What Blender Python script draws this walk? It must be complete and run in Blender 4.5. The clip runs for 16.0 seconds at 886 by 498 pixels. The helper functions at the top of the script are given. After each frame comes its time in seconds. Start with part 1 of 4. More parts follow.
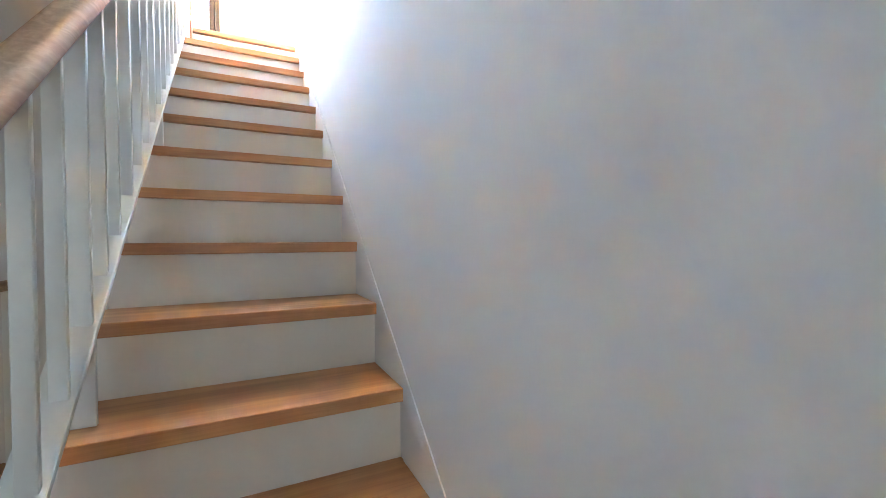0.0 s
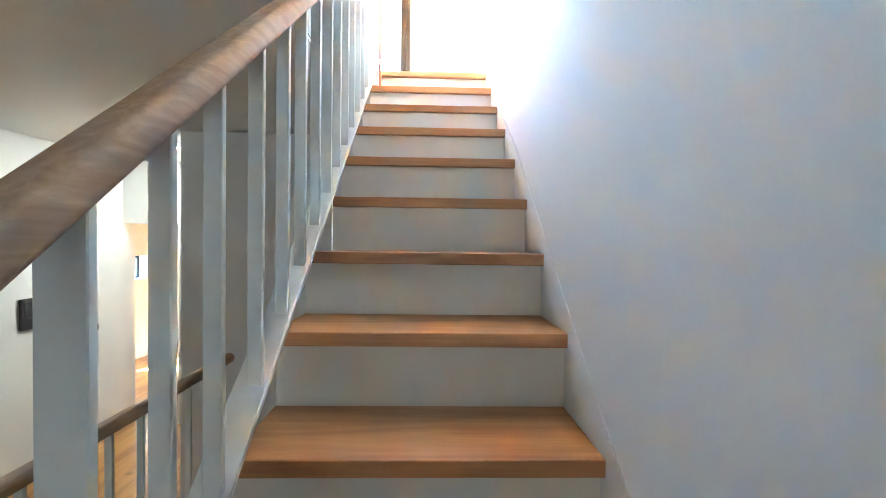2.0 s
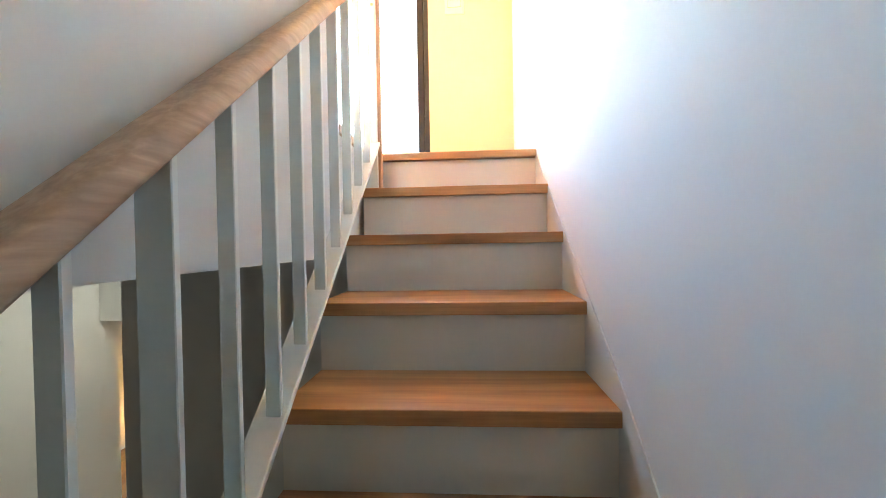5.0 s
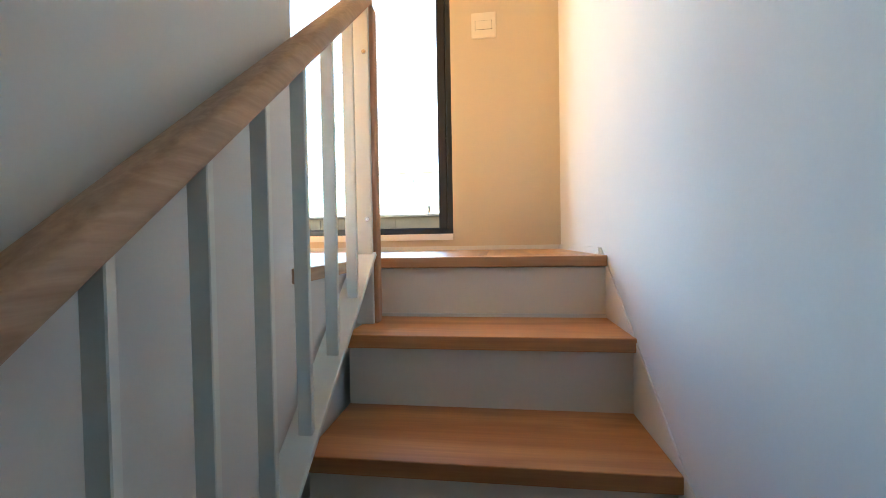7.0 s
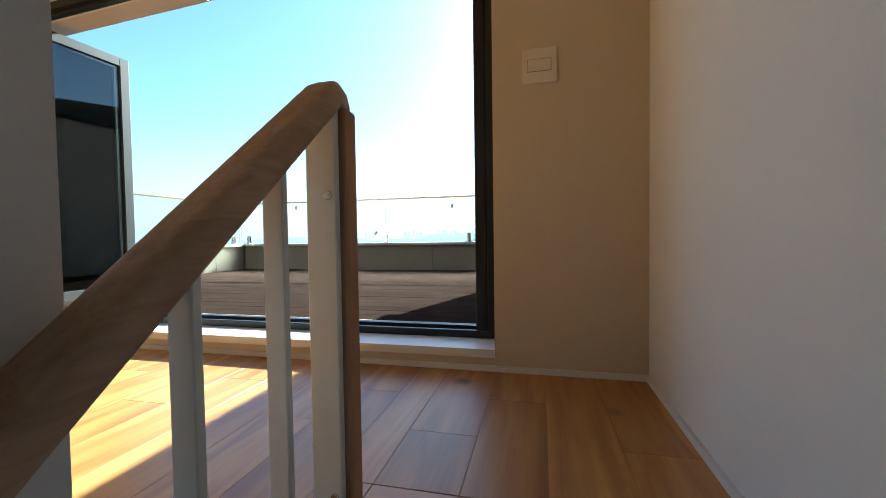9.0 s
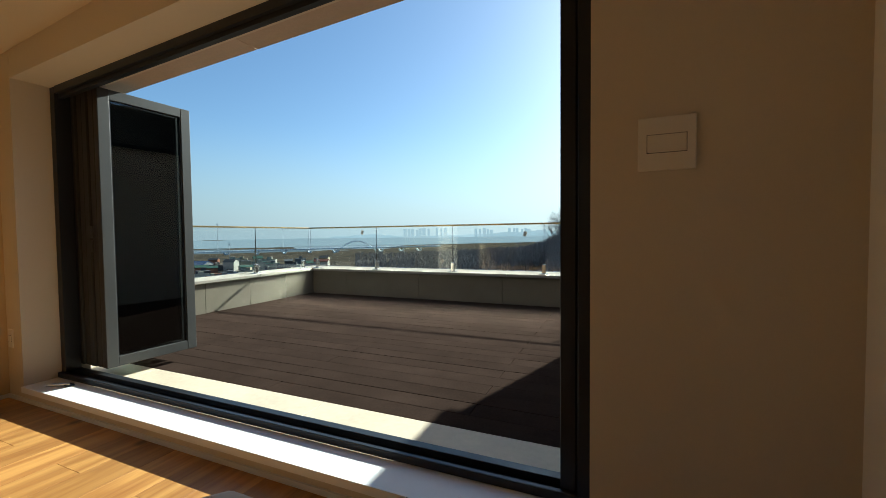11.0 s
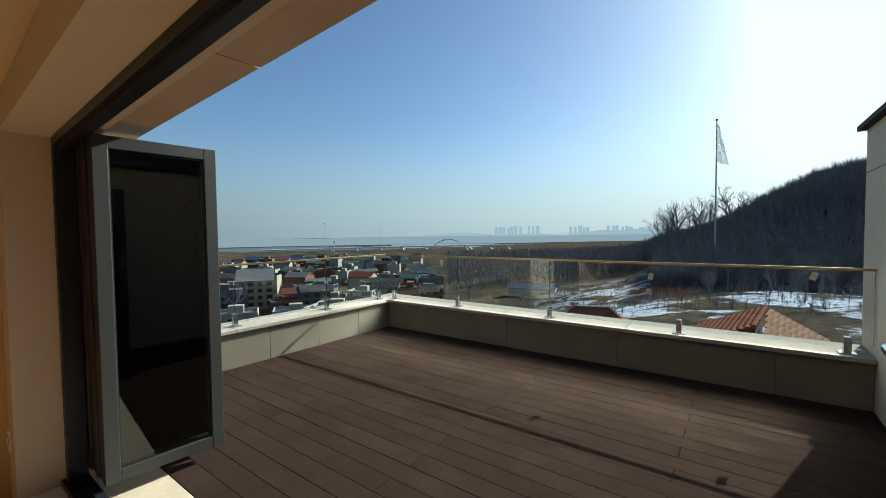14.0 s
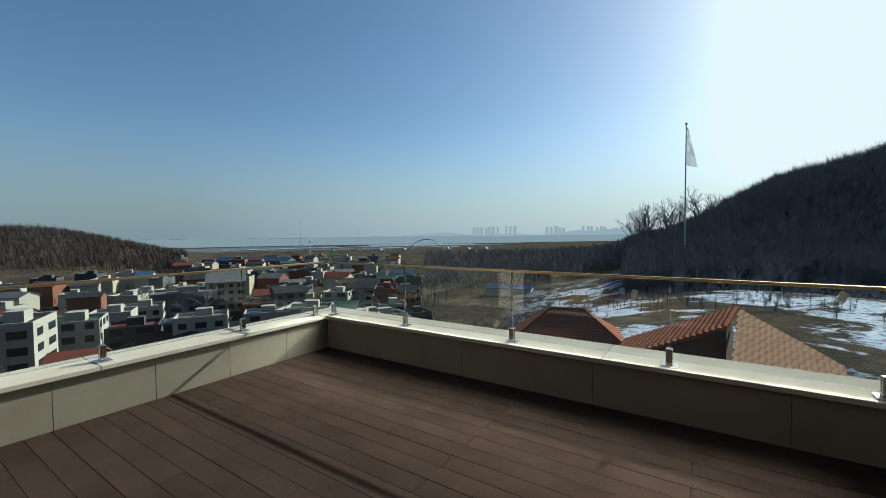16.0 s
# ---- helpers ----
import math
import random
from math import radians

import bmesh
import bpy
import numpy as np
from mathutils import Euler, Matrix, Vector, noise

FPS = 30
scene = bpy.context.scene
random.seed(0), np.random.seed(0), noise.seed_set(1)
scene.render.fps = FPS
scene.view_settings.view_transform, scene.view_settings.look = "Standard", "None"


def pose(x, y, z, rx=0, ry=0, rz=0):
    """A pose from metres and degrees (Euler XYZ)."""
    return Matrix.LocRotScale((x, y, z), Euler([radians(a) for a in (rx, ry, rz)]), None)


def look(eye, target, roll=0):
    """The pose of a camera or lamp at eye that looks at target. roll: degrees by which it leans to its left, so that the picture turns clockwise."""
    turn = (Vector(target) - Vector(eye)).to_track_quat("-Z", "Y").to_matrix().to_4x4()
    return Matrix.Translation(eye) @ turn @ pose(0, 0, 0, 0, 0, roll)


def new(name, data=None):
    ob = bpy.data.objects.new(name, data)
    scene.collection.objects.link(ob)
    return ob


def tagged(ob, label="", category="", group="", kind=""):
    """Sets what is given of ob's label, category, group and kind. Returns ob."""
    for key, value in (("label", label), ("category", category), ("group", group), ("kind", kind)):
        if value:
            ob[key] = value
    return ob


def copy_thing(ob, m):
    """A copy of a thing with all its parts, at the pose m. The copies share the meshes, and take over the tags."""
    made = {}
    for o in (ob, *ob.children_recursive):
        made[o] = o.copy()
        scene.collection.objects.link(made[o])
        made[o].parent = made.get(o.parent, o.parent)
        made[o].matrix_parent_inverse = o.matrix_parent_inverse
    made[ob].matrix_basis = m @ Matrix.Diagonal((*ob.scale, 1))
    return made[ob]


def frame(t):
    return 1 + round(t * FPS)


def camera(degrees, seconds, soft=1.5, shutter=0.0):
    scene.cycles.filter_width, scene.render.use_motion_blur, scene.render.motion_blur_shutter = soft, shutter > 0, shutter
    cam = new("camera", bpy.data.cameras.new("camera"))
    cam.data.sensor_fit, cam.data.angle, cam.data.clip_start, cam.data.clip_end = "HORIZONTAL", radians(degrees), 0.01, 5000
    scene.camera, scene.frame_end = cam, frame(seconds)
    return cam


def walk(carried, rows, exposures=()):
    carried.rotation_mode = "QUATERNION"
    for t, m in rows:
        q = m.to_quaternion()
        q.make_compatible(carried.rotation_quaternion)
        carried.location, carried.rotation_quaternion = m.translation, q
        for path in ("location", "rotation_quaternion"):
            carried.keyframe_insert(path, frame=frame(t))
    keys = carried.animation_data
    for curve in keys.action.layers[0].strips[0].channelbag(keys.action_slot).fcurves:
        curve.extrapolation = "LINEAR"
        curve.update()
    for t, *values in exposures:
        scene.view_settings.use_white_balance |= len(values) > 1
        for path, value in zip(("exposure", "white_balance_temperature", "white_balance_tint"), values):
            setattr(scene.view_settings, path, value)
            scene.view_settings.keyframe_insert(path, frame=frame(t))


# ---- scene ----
cam = camera(95.6, 16.0, soft=0.9)
PATH = [
    (0, (-0.363, -3.338, -1.518), (0.515, -1.542, -1.558), -0.3),
    (0.5, (-0.354, -3.097, -1.443), (0.16, -1.164, -1.482), -0.2),
    (1, (-0.352, -2.956, -1.32), (-0.095, -0.973, -1.357), 0.0),
    (1.5, (-0.335, -2.795, -1.203), (-0.22, -0.799, -1.242), 0.4),
    (2, (-0.342, -2.646, -1.104), (-0.288, -0.647, -1.143), 0.8),
    (2.5, (-0.395, -2.511, -0.966), (-0.347, -0.512, -1.02), 1.3),
    (3, (-0.38, -2.377, -0.88), (-0.367, -0.377, -0.926), 1.1),
    (5.3, (-0.309, -1.733, -0.346), (-0.457, 0.262, -0.378), -1.0),
    (5.5, (-0.331, -1.682, -0.304), (-0.497, 0.311, -0.343), -1.0),
    (6, (-0.341, -1.564, -0.145), (-0.567, 0.423, -0.18), -1.2),
    (6.5, (-0.325, -1.402, -0.055), (-0.565, 0.583, -0.098), -1.1),
    (7, (-0.333, -1.253, 0.053), (-0.593, 0.73, 0.01), -1.0),
    (7.5, (-0.383, -1.106, 0.185), (-0.69, 0.87, 0.142), -0.9),
    (8, (-0.385, -0.961, 0.284), (-0.715, 1.011, 0.233), -0.7),
    (8.3, (-0.356, -0.86, 0.373), (-0.729, 1.104, 0.313), -0.7),
    (8.6, (-0.352, -0.792, 0.439), (-0.765, 1.164, 0.377), -0.7),
    (9, (-0.381, -0.693, 0.534), (-0.849, 1.25, 0.47), -0.8),
    (9.2, (-0.4, -0.655, 0.597), (-0.881, 1.285, 0.535), -0.8),
    (11.5, (-0.49, -0.134, 1.051), (-1.434, 1.627, 0.976), -0.6),
    (12, (-0.471, 0.003, 1.167), (-1.556, 1.681, 1.09), -0.6),
    (12.5, (-0.553, 0.125, 1.228), (-1.709, 1.756, 1.149), -0.4),
    (13, (-0.688, 0.22, 1.348), (-1.859, 1.84, 1.271), -0.5),
    (13.5, (-0.773, 0.373, 1.353), (-1.957, 1.983, 1.275), -0.6),
    (14, (-0.881, 0.585, 1.36), (-2.071, 2.192, 1.284), -0.6),
    (14.5, (-0.998, 0.774, 1.351), (-2.196, 2.374, 1.278), -0.5),
    (15, (-1.095, 0.915, 1.37), (-2.265, 2.535, 1.297), -0.5),
    (15.5, (-1.127, 1.153, 1.357), (-2.251, 2.805, 1.28), -0.5),
    (16, (-1.094, 1.453, 1.402), (-2.194, 3.122, 1.325), -0.5),
]
walk(cam, [(t, look(eye, target, roll)) for t, eye, target, roll in PATH],
     exposures=[(0, 8.75, 5650, 6), (1, 8.55, 5600, 4), (3, 7.95, 5600, 0), (5.3, 6.45, 6300, 0), (7, 4.85, 5500, -8), (8.3, 3.35, 5100, -8),
                (9.2, 2.35, 5250, -6), (11.3, 1.35, 5600, -5), (13, 1.15, 5700, -4), (14.5, 1.05, 5700, -3), (16, 0.85, 5700, -3)])

# ---- world, sun, large lights ----
SUN_AZ, SUN_EL = 17.5, 29.0
world = bpy.data.worlds.new("world")
scene.world = world
world.use_nodes = True
_wn = world.node_tree.nodes
_sky = _wn.new("ShaderNodeTexSky")
_sky.sky_type = "NISHITA"
_sky.sun_disc = False
_sky.sun_elevation = radians(SUN_EL)
_sky.sun_rotation = radians(SUN_AZ)
_sky.air_density = 1.0
_sky.dust_density = 1.0
_sky.ozone_density = 2.6
_bg = _wn["Background"]
_bg.inputs["Strength"].default_value = 0.056
# pale haze towards the horizon
_tc = _wn.new("ShaderNodeTexCoord")
_sep = _wn.new("ShaderNodeSeparateXYZ")
_mr = _wn.new("ShaderNodeMapRange")
_mr.interpolation_type = "SMOOTHSTEP"
_mr.inputs[1].default_value, _mr.inputs[2].default_value, _mr.inputs[3].default_value, _mr.inputs[4].default_value = -0.02, 0.26, 0.9, 0.0
_mix = _wn.new("ShaderNodeMix")
_mix.data_type = "RGBA"
_hz = _wn.new("ShaderNodeMix")
_hz.data_type = "RGBA"
_hz.inputs[6].default_value = (2.5, 3.0, 3.3, 1)
_hz.inputs[7].default_value = (5.2, 5.9, 6.3, 1)
_dot = _wn.new("ShaderNodeVectorMath")
_dot.operation = "DOT_PRODUCT"
_dot.inputs[1].default_value = (math.sin(radians(SUN_AZ)), math.cos(radians(SUN_AZ)), 0)
_mh = _wn.new("ShaderNodeMapRange")
_mh.inputs[1].default_value, _mh.inputs[2].default_value = 0.1, 0.98
world.node_tree.links.new(_tc.outputs["Generated"], _dot.inputs[0])
world.node_tree.links.new(_dot.outputs["Value"], _mh.inputs[0])
world.node_tree.links.new(_mh.outputs[0], _hz.inputs[0])
world.node_tree.links.new(_hz.outputs[2], _mix.inputs[7])
world.node_tree.links.new(_tc.outputs["Generated"], _sep.inputs[0])
world.node_tree.links.new(_sep.outputs["Z"], _mr.inputs[0])
world.node_tree.links.new(_mr.outputs[0], _mix.inputs[0])
world.node_tree.links.new(_sky.outputs[0], _mix.inputs[6])
_lim = _wn.new("ShaderNodeVectorMath")
_lim.operation = "MINIMUM"
_lim.inputs[1].default_value = (9.0, 9.0, 9.0)
world.node_tree.links.new(_mix.outputs[2], _lim.inputs[0])
world.node_tree.links.new(_lim.outputs[0], _bg.inputs[0])

sun = new("sun", bpy.data.lights.new("sun", "SUN"))
sun.data.energy = 5.0
sun.data.angle = radians(0.5)
sun.data.color = (1.0, 0.93, 0.82)
_sd = Vector((math.sin(radians(SUN_AZ)) * math.cos(radians(SUN_EL)),
              math.cos(radians(SUN_AZ)) * math.cos(radians(SUN_EL)), math.sin(radians(SUN_EL))))
sun.rotation_mode = "QUATERNION"
sun.rotation_quaternion = (-_sd).to_track_quat("-Z", "Y")


def area_light(name, m, w, h, power):
    """Area lamp in a daylight tint, for a window's opening or as added fill."""
    lamp = new(name, bpy.data.lights.new(name, "AREA"))
    lamp.data.shape, lamp.data.size, lamp.data.size_y, lamp.data.energy = "RECTANGLE", w, h, power
    lamp.data.color = (0.93, 0.97, 1.0)
    lamp.matrix_world = m
    return lamp


# first lamp is added fill; the hall's back wall has no window
area_light("hall_fill", look((-1.7, -5.35, -1.5), (-1.7, 0, -1.5)), 2.2, 1.5, 0.04)
area_light("daylight_room", look((-4.55, 3.17, -1.54), (-3.4, 3.17, -1.7)), 0.36, 0.3, 0.05)


# ---- materials ----
def material(name):
    m = bpy.data.materials.new(name)
    m.use_nodes = True
    nt = m.node_tree
    return m, nt, nt.nodes["Principled BSDF"]


def add(nt, kind, **inputs):
    n = nt.nodes.new(kind)
    for k, v in inputs.items():
        n.inputs[k.replace("_", " ")].default_value = v
    return n


def coords(nt, scale=(1, 1, 1), shift=False):
    """Object coordinates, scaled; shift: each object takes its own stretch of the pattern."""
    tc = nt.nodes.new("ShaderNodeTexCoord")
    mp = nt.nodes.new("ShaderNodeMapping")
    mp.inputs["Scale"].default_value = scale
    nt.links.new(tc.outputs["Object"], mp.inputs["Vector"])
    if shift:
        info = nt.nodes.new("ShaderNodeObjectInfo")
        mul = nt.nodes.new("ShaderNodeVectorMath")
        mul.operation = "SCALE"
        mul.inputs[0].default_value = (37.0, 53.0, 19.0)
        nt.links.new(info.outputs["Random"], mul.inputs["Scale"])
        nt.links.new(mul.outputs[0], mp.inputs["Location"])
    return mp


def ramp(nt, fac, stops):
    r = nt.nodes.new("ShaderNodeValToRGB")
    while len(r.color_ramp.elements) < len(stops):
        r.color_ramp.elements.new(0.5)
    for e, (p, c) in zip(r.color_ramp.elements, stops):
        e.position, e.color = p, (*c, 1)
    nt.links.new(fac, r.inputs[0])
    return r


def bump(nt, bsdf, height, strength, distance=0.002):
    b = nt.nodes.new("ShaderNodeBump")
    b.inputs["Strength"].default_value = strength
    b.inputs["Distance"].default_value = distance
    nt.links.new(height, b.inputs["Height"])
    nt.links.new(b.outputs[0], bsdf.inputs["Normal"])


def plain(name, color, rough=0.6, metal=0.0, spec=0.5, vary=0.12, scale=3.0, grain=60.0, relief=0.15, shift=False, distance=0.002):
    """Paint, plaster, stone, metal: a base colour with soft blotches, fine grain and relief."""
    m, nt, b = material(name)
    mp = coords(nt, shift=shift)
    n1 = add(nt, "ShaderNodeTexNoise", Scale=scale, Detail=4.0, Roughness=0.6)
    n2 = add(nt, "ShaderNodeTexNoise", Scale=grain, Detail=3.0, Roughness=0.6)
    nt.links.new(mp.outputs[0], n1.inputs["Vector"])
    nt.links.new(mp.outputs[0], n2.inputs["Vector"])
    mix = add(nt, "ShaderNodeMix")
    mix.inputs[0].default_value = 0.35
    nt.links.new(n1.outputs["Fac"], mix.inputs[2])
    nt.links.new(n2.outputs["Fac"], mix.inputs[3])
    lo = [c * (1 - vary) for c in color]
    hi = [min(1, c * (1 + vary)) for c in color]
    r = ramp(nt, mix.outputs[0], [(0.3, lo), (0.7, hi)])
    nt.links.new(r.outputs[0], b.inputs["Base Color"])
    b.inputs["Metallic"].default_value = metal
    b.inputs["Specular IOR Level"].default_value = spec
    rr = add(nt, "ShaderNodeMapRange")
    rr.inputs[3].default_value, rr.inputs[4].default_value = max(0.03, rough - 0.08), min(1, rough + 0.08)
    nt.links.new(n1.outputs["Fac"], rr.inputs[0])
    nt.links.new(rr.outputs[0], b.inputs["Roughness"])
    if relief:
        bump(nt, b, n2.outputs["Fac"], relief, distance)
    return m


def wood(name, dark, light, axis, rough=0.4, shift=True, knots=0.0, ring=9.0, fine=0.6):
    """Timber with its grain along an axis (0, 1, 2)."""
    m, nt, b = material(name)
    s = [ring, ring, ring]
    s[axis] = ring * 0.09
    mp = coords(nt, s, shift)
    n1 = add(nt, "ShaderNodeTexNoise", Scale=1.0, Detail=3.0, Roughness=0.5, Distortion=0.5)
    nt.links.new(mp.outputs[0], n1.inputs["Vector"])
    wave = nt.nodes.new("ShaderNodeMath")
    wave.operation = "MULTIPLY"
    wave.inputs[1].default_value = 7.0
    nt.links.new(n1.outputs["Fac"], wave.inputs[0])
    fr = nt.nodes.new("ShaderNodeMath")
    fr.operation = "PINGPONG"
    fr.inputs[1].default_value = 1.0
    nt.links.new(wave.outputs[0], fr.inputs[0])
    s2 = [130.0, 130.0, 130.0]
    s2[axis] = 5.0
    mp2 = coords(nt, s2, shift)
    n2 = add(nt, "ShaderNodeTexNoise", Scale=1.0, Detail=3.0, Roughness=0.65)
    nt.links.new(mp2.outputs[0], n2.inputs["Vector"])
    mp3 = coords(nt, (2.2, 2.2, 2.2), shift)
    n3 = add(nt, "ShaderNodeTexNoise", Scale=1.0, Detail=3.0)
    nt.links.new(mp3.outputs[0], n3.inputs["Vector"])
    mx = add(nt, "ShaderNodeMix")
    mx.inputs[0].default_value = fine
    nt.links.new(fr.outputs[0], mx.inputs[2])
    nt.links.new(n2.outputs["Fac"], mx.inputs[3])
    mx2 = add(nt, "ShaderNodeMix")
    mx2.inputs[0].default_value = 0.3
    nt.links.new(mx.outputs[0], mx2.inputs[2])
    nt.links.new(n3.outputs["Fac"], mx2.inputs[3])
    mid = [(a + c) / 2 for a, c in zip(dark, light)]
    r = ramp(nt, mx2.outputs[0], [(0.22, dark), (0.5, mid), (0.75, light)])
    out = r.outputs[0]
    info = nt.nodes.new("ShaderNodeObjectInfo")
    hs = nt.nodes.new("ShaderNodeHueSaturation")
    mr = add(nt, "ShaderNodeMapRange")
    mr.inputs[3].default_value, mr.inputs[4].default_value = 0.84, 1.14
    nt.links.new(info.outputs["Random"], mr.inputs[0])
    nt.links.new(mr.outputs[0], hs.inputs["Value"])
    nt.links.new(out, hs.inputs["Color"])
    out = hs.outputs[0]
    if knots:
        mpk = coords(nt, (3.1, 3.1, 3.1), shift)
        v = add(nt, "ShaderNodeTexVoronoi", Scale=1.0)
        nt.links.new(mpk.outputs[0], v.inputs["Vector"])
        kr = ramp(nt, v.outputs["Distance"], [(0.0, (0, 0, 0)), (knots, (0.25, 0.25, 0.25)), (knots * 2.2, (1, 1, 1))])
        mk = nt.nodes.new("ShaderNodeMix")
        mk.data_type = "RGBA"
        mk.blend_type = "MULTIPLY"
        mk.inputs[0].default_value = 0.75
        nt.links.new(out, mk.inputs[6])
        nt.links.new(kr.outputs[0], mk.inputs[7])
        out = mk.outputs[2]
    nt.links.new(out, b.inputs["Base Color"])
    rr = add(nt, "ShaderNodeMapRange")
    rr.inputs[3].default_value, rr.inputs[4].default_value = rough - 0.08, rough + 0.12
    nt.links.new(n2.outputs["Fac"], rr.inputs[0])
    nt.links.new(rr.outputs[0], b.inputs["Roughness"])
    bump(nt, b, n2.outputs["Fac"], 0.25, 0.001)
    return m


def glass(name, tint, rough=0.0, ior=1.45):
    m, nt, b = material(name)
    b.inputs["Base Color"].default_value = (*tint, 1)
    b.inputs["Transmission Weight"].default_value = 1.0
    b.inputs["Roughness"].default_value = rough
    b.inputs["IOR"].default_value = ior
    return m


def glow(name, color, strength):
    m, nt, b = material(name)
    b.inputs["Base Color"].default_value = (*color, 1)
    b.inputs["Emission Color"].default_value = (*color, 1)
    b.inputs["Emission Strength"].default_value = strength
    b.inputs["Roughness"].default_value = 1.0
    return m


M_WALL = plain("white_wall_paint", (0.71, 0.705, 0.68), 0.85, vary=0.025, scale=1.3, grain=140, relief=0.10)
# cream walls and ceiling: warm bounce off the floor is mixed into these colours
M_CREAM = plain("bounce_warmed_cream_paint", (0.56, 0.43, 0.25), 0.85, vary=0.025, scale=1.3, grain=140, relief=0.10)
M_PALE = plain("bounce_warmed_pale_cream_paint", (0.60, 0.52, 0.395), 0.85, vary=0.025, scale=1.3, grain=140, relief=0.10)
M_CEIL = plain("bounce_warmed_ceiling_paint", (0.60, 0.50, 0.35), 0.9, vary=0.02, scale=1.0, grain=120, relief=0.06)
M_RISER = plain("riser_paint", (0.80, 0.75, 0.66), 0.55, vary=0.03, scale=4, grain=90, relief=0.08)
M_STEEL = plain("white_steel_paint", (0.76, 0.78, 0.74), 0.42, vary=0.03, scale=6, grain=120, relief=0.05)
M_TREAD = wood("oak_tread", (0.34, 0.145, 0.05), (0.64, 0.33, 0.13), 0, 0.38, ring=9, fine=0.6)
M_RAIL = wood("oak_rail", (0.33, 0.21, 0.13), (0.60, 0.42, 0.275), 1, 0.5, ring=30, fine=0.7)
M_STRIP = wood("oak_strip", (0.30, 0.15, 0.075), (0.5, 0.28, 0.15), 2, 0.5, ring=10)
M_FLOOR = wood("oak_plank", (0.27, 0.11, 0.03), (0.55, 0.29, 0.082), 1, 0.36, knots=0.06, ring=8, fine=0.5)
M_NOSE = wood("oak_nosing", (0.40, 0.20, 0.085), (0.62, 0.35, 0.16), 0, 0.38, ring=7)
M_ALU = plain("dark_grey_aluminium", (0.015, 0.017, 0.021), 0.42, 0.2, vary=0.08, relief=0.04)
M_LEAF = plain("grey_aluminium", (0.043, 0.042, 0.039), 0.5, 0.2, vary=0.06, relief=0.04)
M_RUBBER = plain("black_gasket", (0.012, 0.012, 0.013), 0.7, vary=0.1, relief=0.05)
M_DARKGLASS = glass("tinted_glass", (0.22, 0.25, 0.25), ior=1.6)
M_GLASS = glass("clear_glass", (0.93, 0.97, 0.96))
M_CHROME = plain("polished_steel", (0.62, 0.61, 0.59), 0.18, 1.0, vary=0.05, relief=0.02)
M_BRASS = plain("dull_brass", (0.45, 0.33, 0.16), 0.35, 1.0, vary=0.08, relief=0.03)
M_DECK = plain("brown_composite", (0.033, 0.022, 0.0168), 0.95, spec=0.0, vary=0.32, scale=2.2, grain=90, relief=0.5, shift=True)
M_STONE = plain("cream_stone", (0.52, 0.43, 0.31), 0.7, vary=0.14, scale=2.5, grain=40, relief=0.12, shift=True)
M_COPING = plain("pale_coping_stone", (0.30, 0.272, 0.226), 0.95, spec=0.0, vary=0.10, scale=3, grain=70, relief=0.15, shift=True)
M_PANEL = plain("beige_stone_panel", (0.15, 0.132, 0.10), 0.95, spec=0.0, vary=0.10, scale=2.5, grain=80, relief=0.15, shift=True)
M_SOFFIT = plain("travertine_panel", (0.50, 0.38, 0.28), 0.7, vary=0.12, scale=2.5, grain=60, relief=0.15, shift=True)
M_JOINT = plain("dark_joint", (0.03, 0.028, 0.026), 0.9, vary=0.1, relief=0.1)
M_SWITCH = plain("cream_plastic", (0.72, 0.67, 0.58), 0.4, vary=0.02, relief=0.02)
M_BLACK = plain("black_plastic", (0.012, 0.012, 0.014), 0.3, vary=0.1, relief=0.02)
M_SCREEN = plain("dark_screen", (0.02, 0.022, 0.026), 0.12, vary=0.05, relief=0.0)
M_SILL = plain("white_sill", (0.78, 0.77, 0.75), 0.4, vary=0.03, relief=0.04)


# ---- mesh helpers ----
def box(bm, x0, x1, y0, y1, z0, z1, bevel=0.0, seg=1):
    r = bmesh.ops.create_cube(bm, size=1.0)
    vs = r["verts"]
    for v in vs:
        v.co = Vector((x0 + (v.co.x + 0.5) * (x1 - x0), y0 + (v.co.y + 0.5) * (y1 - y0), z0 + (v.co.z + 0.5) * (z1 - z0)))
    if bevel:
        es = list({e for v in vs for e in v.link_edges})
        bmesh.ops.bevel(bm, geom=es, offset=bevel, segments=seg, affect="EDGES", profile=0.5)
    return vs


def cyl(bm, p, q, r0, r1=None, n=12, caps=True):
    p, q = Vector(p), Vector(q)
    d = q - p
    m = Matrix.Translation((p + q) / 2) @ d.to_track_quat("Z", "Y").to_matrix().to_4x4()
    bmesh.ops.create_cone(bm, cap_ends=caps, segments=n, radius1=r0, radius2=r0 if r1 is None else r1, depth=d.length, matrix=m)


def prism(bm, outline, a0, a1, axis=0):
    """Extrudes an outline of (u, v) along an axis from a0 to a1."""
    def at(u, v, a):
        return {0: (a, u, v), 1: (u, a, v), 2: (u, v, a)}[axis]
    lo = [bm.verts.new(at(u, v, a0)) for u, v in outline]
    hi = [bm.verts.new(at(u, v, a1)) for u, v in outline]
    n = len(outline)
    fs = [bm.faces.new(lo), bm.faces.new(list(reversed(hi)))]
    for i in range(n):
        fs.append(bm.faces.new((lo[i], hi[i], hi[(i + 1) % n], lo[(i + 1) % n])))
    bmesh.ops.recalc_face_normals(bm, faces=fs)


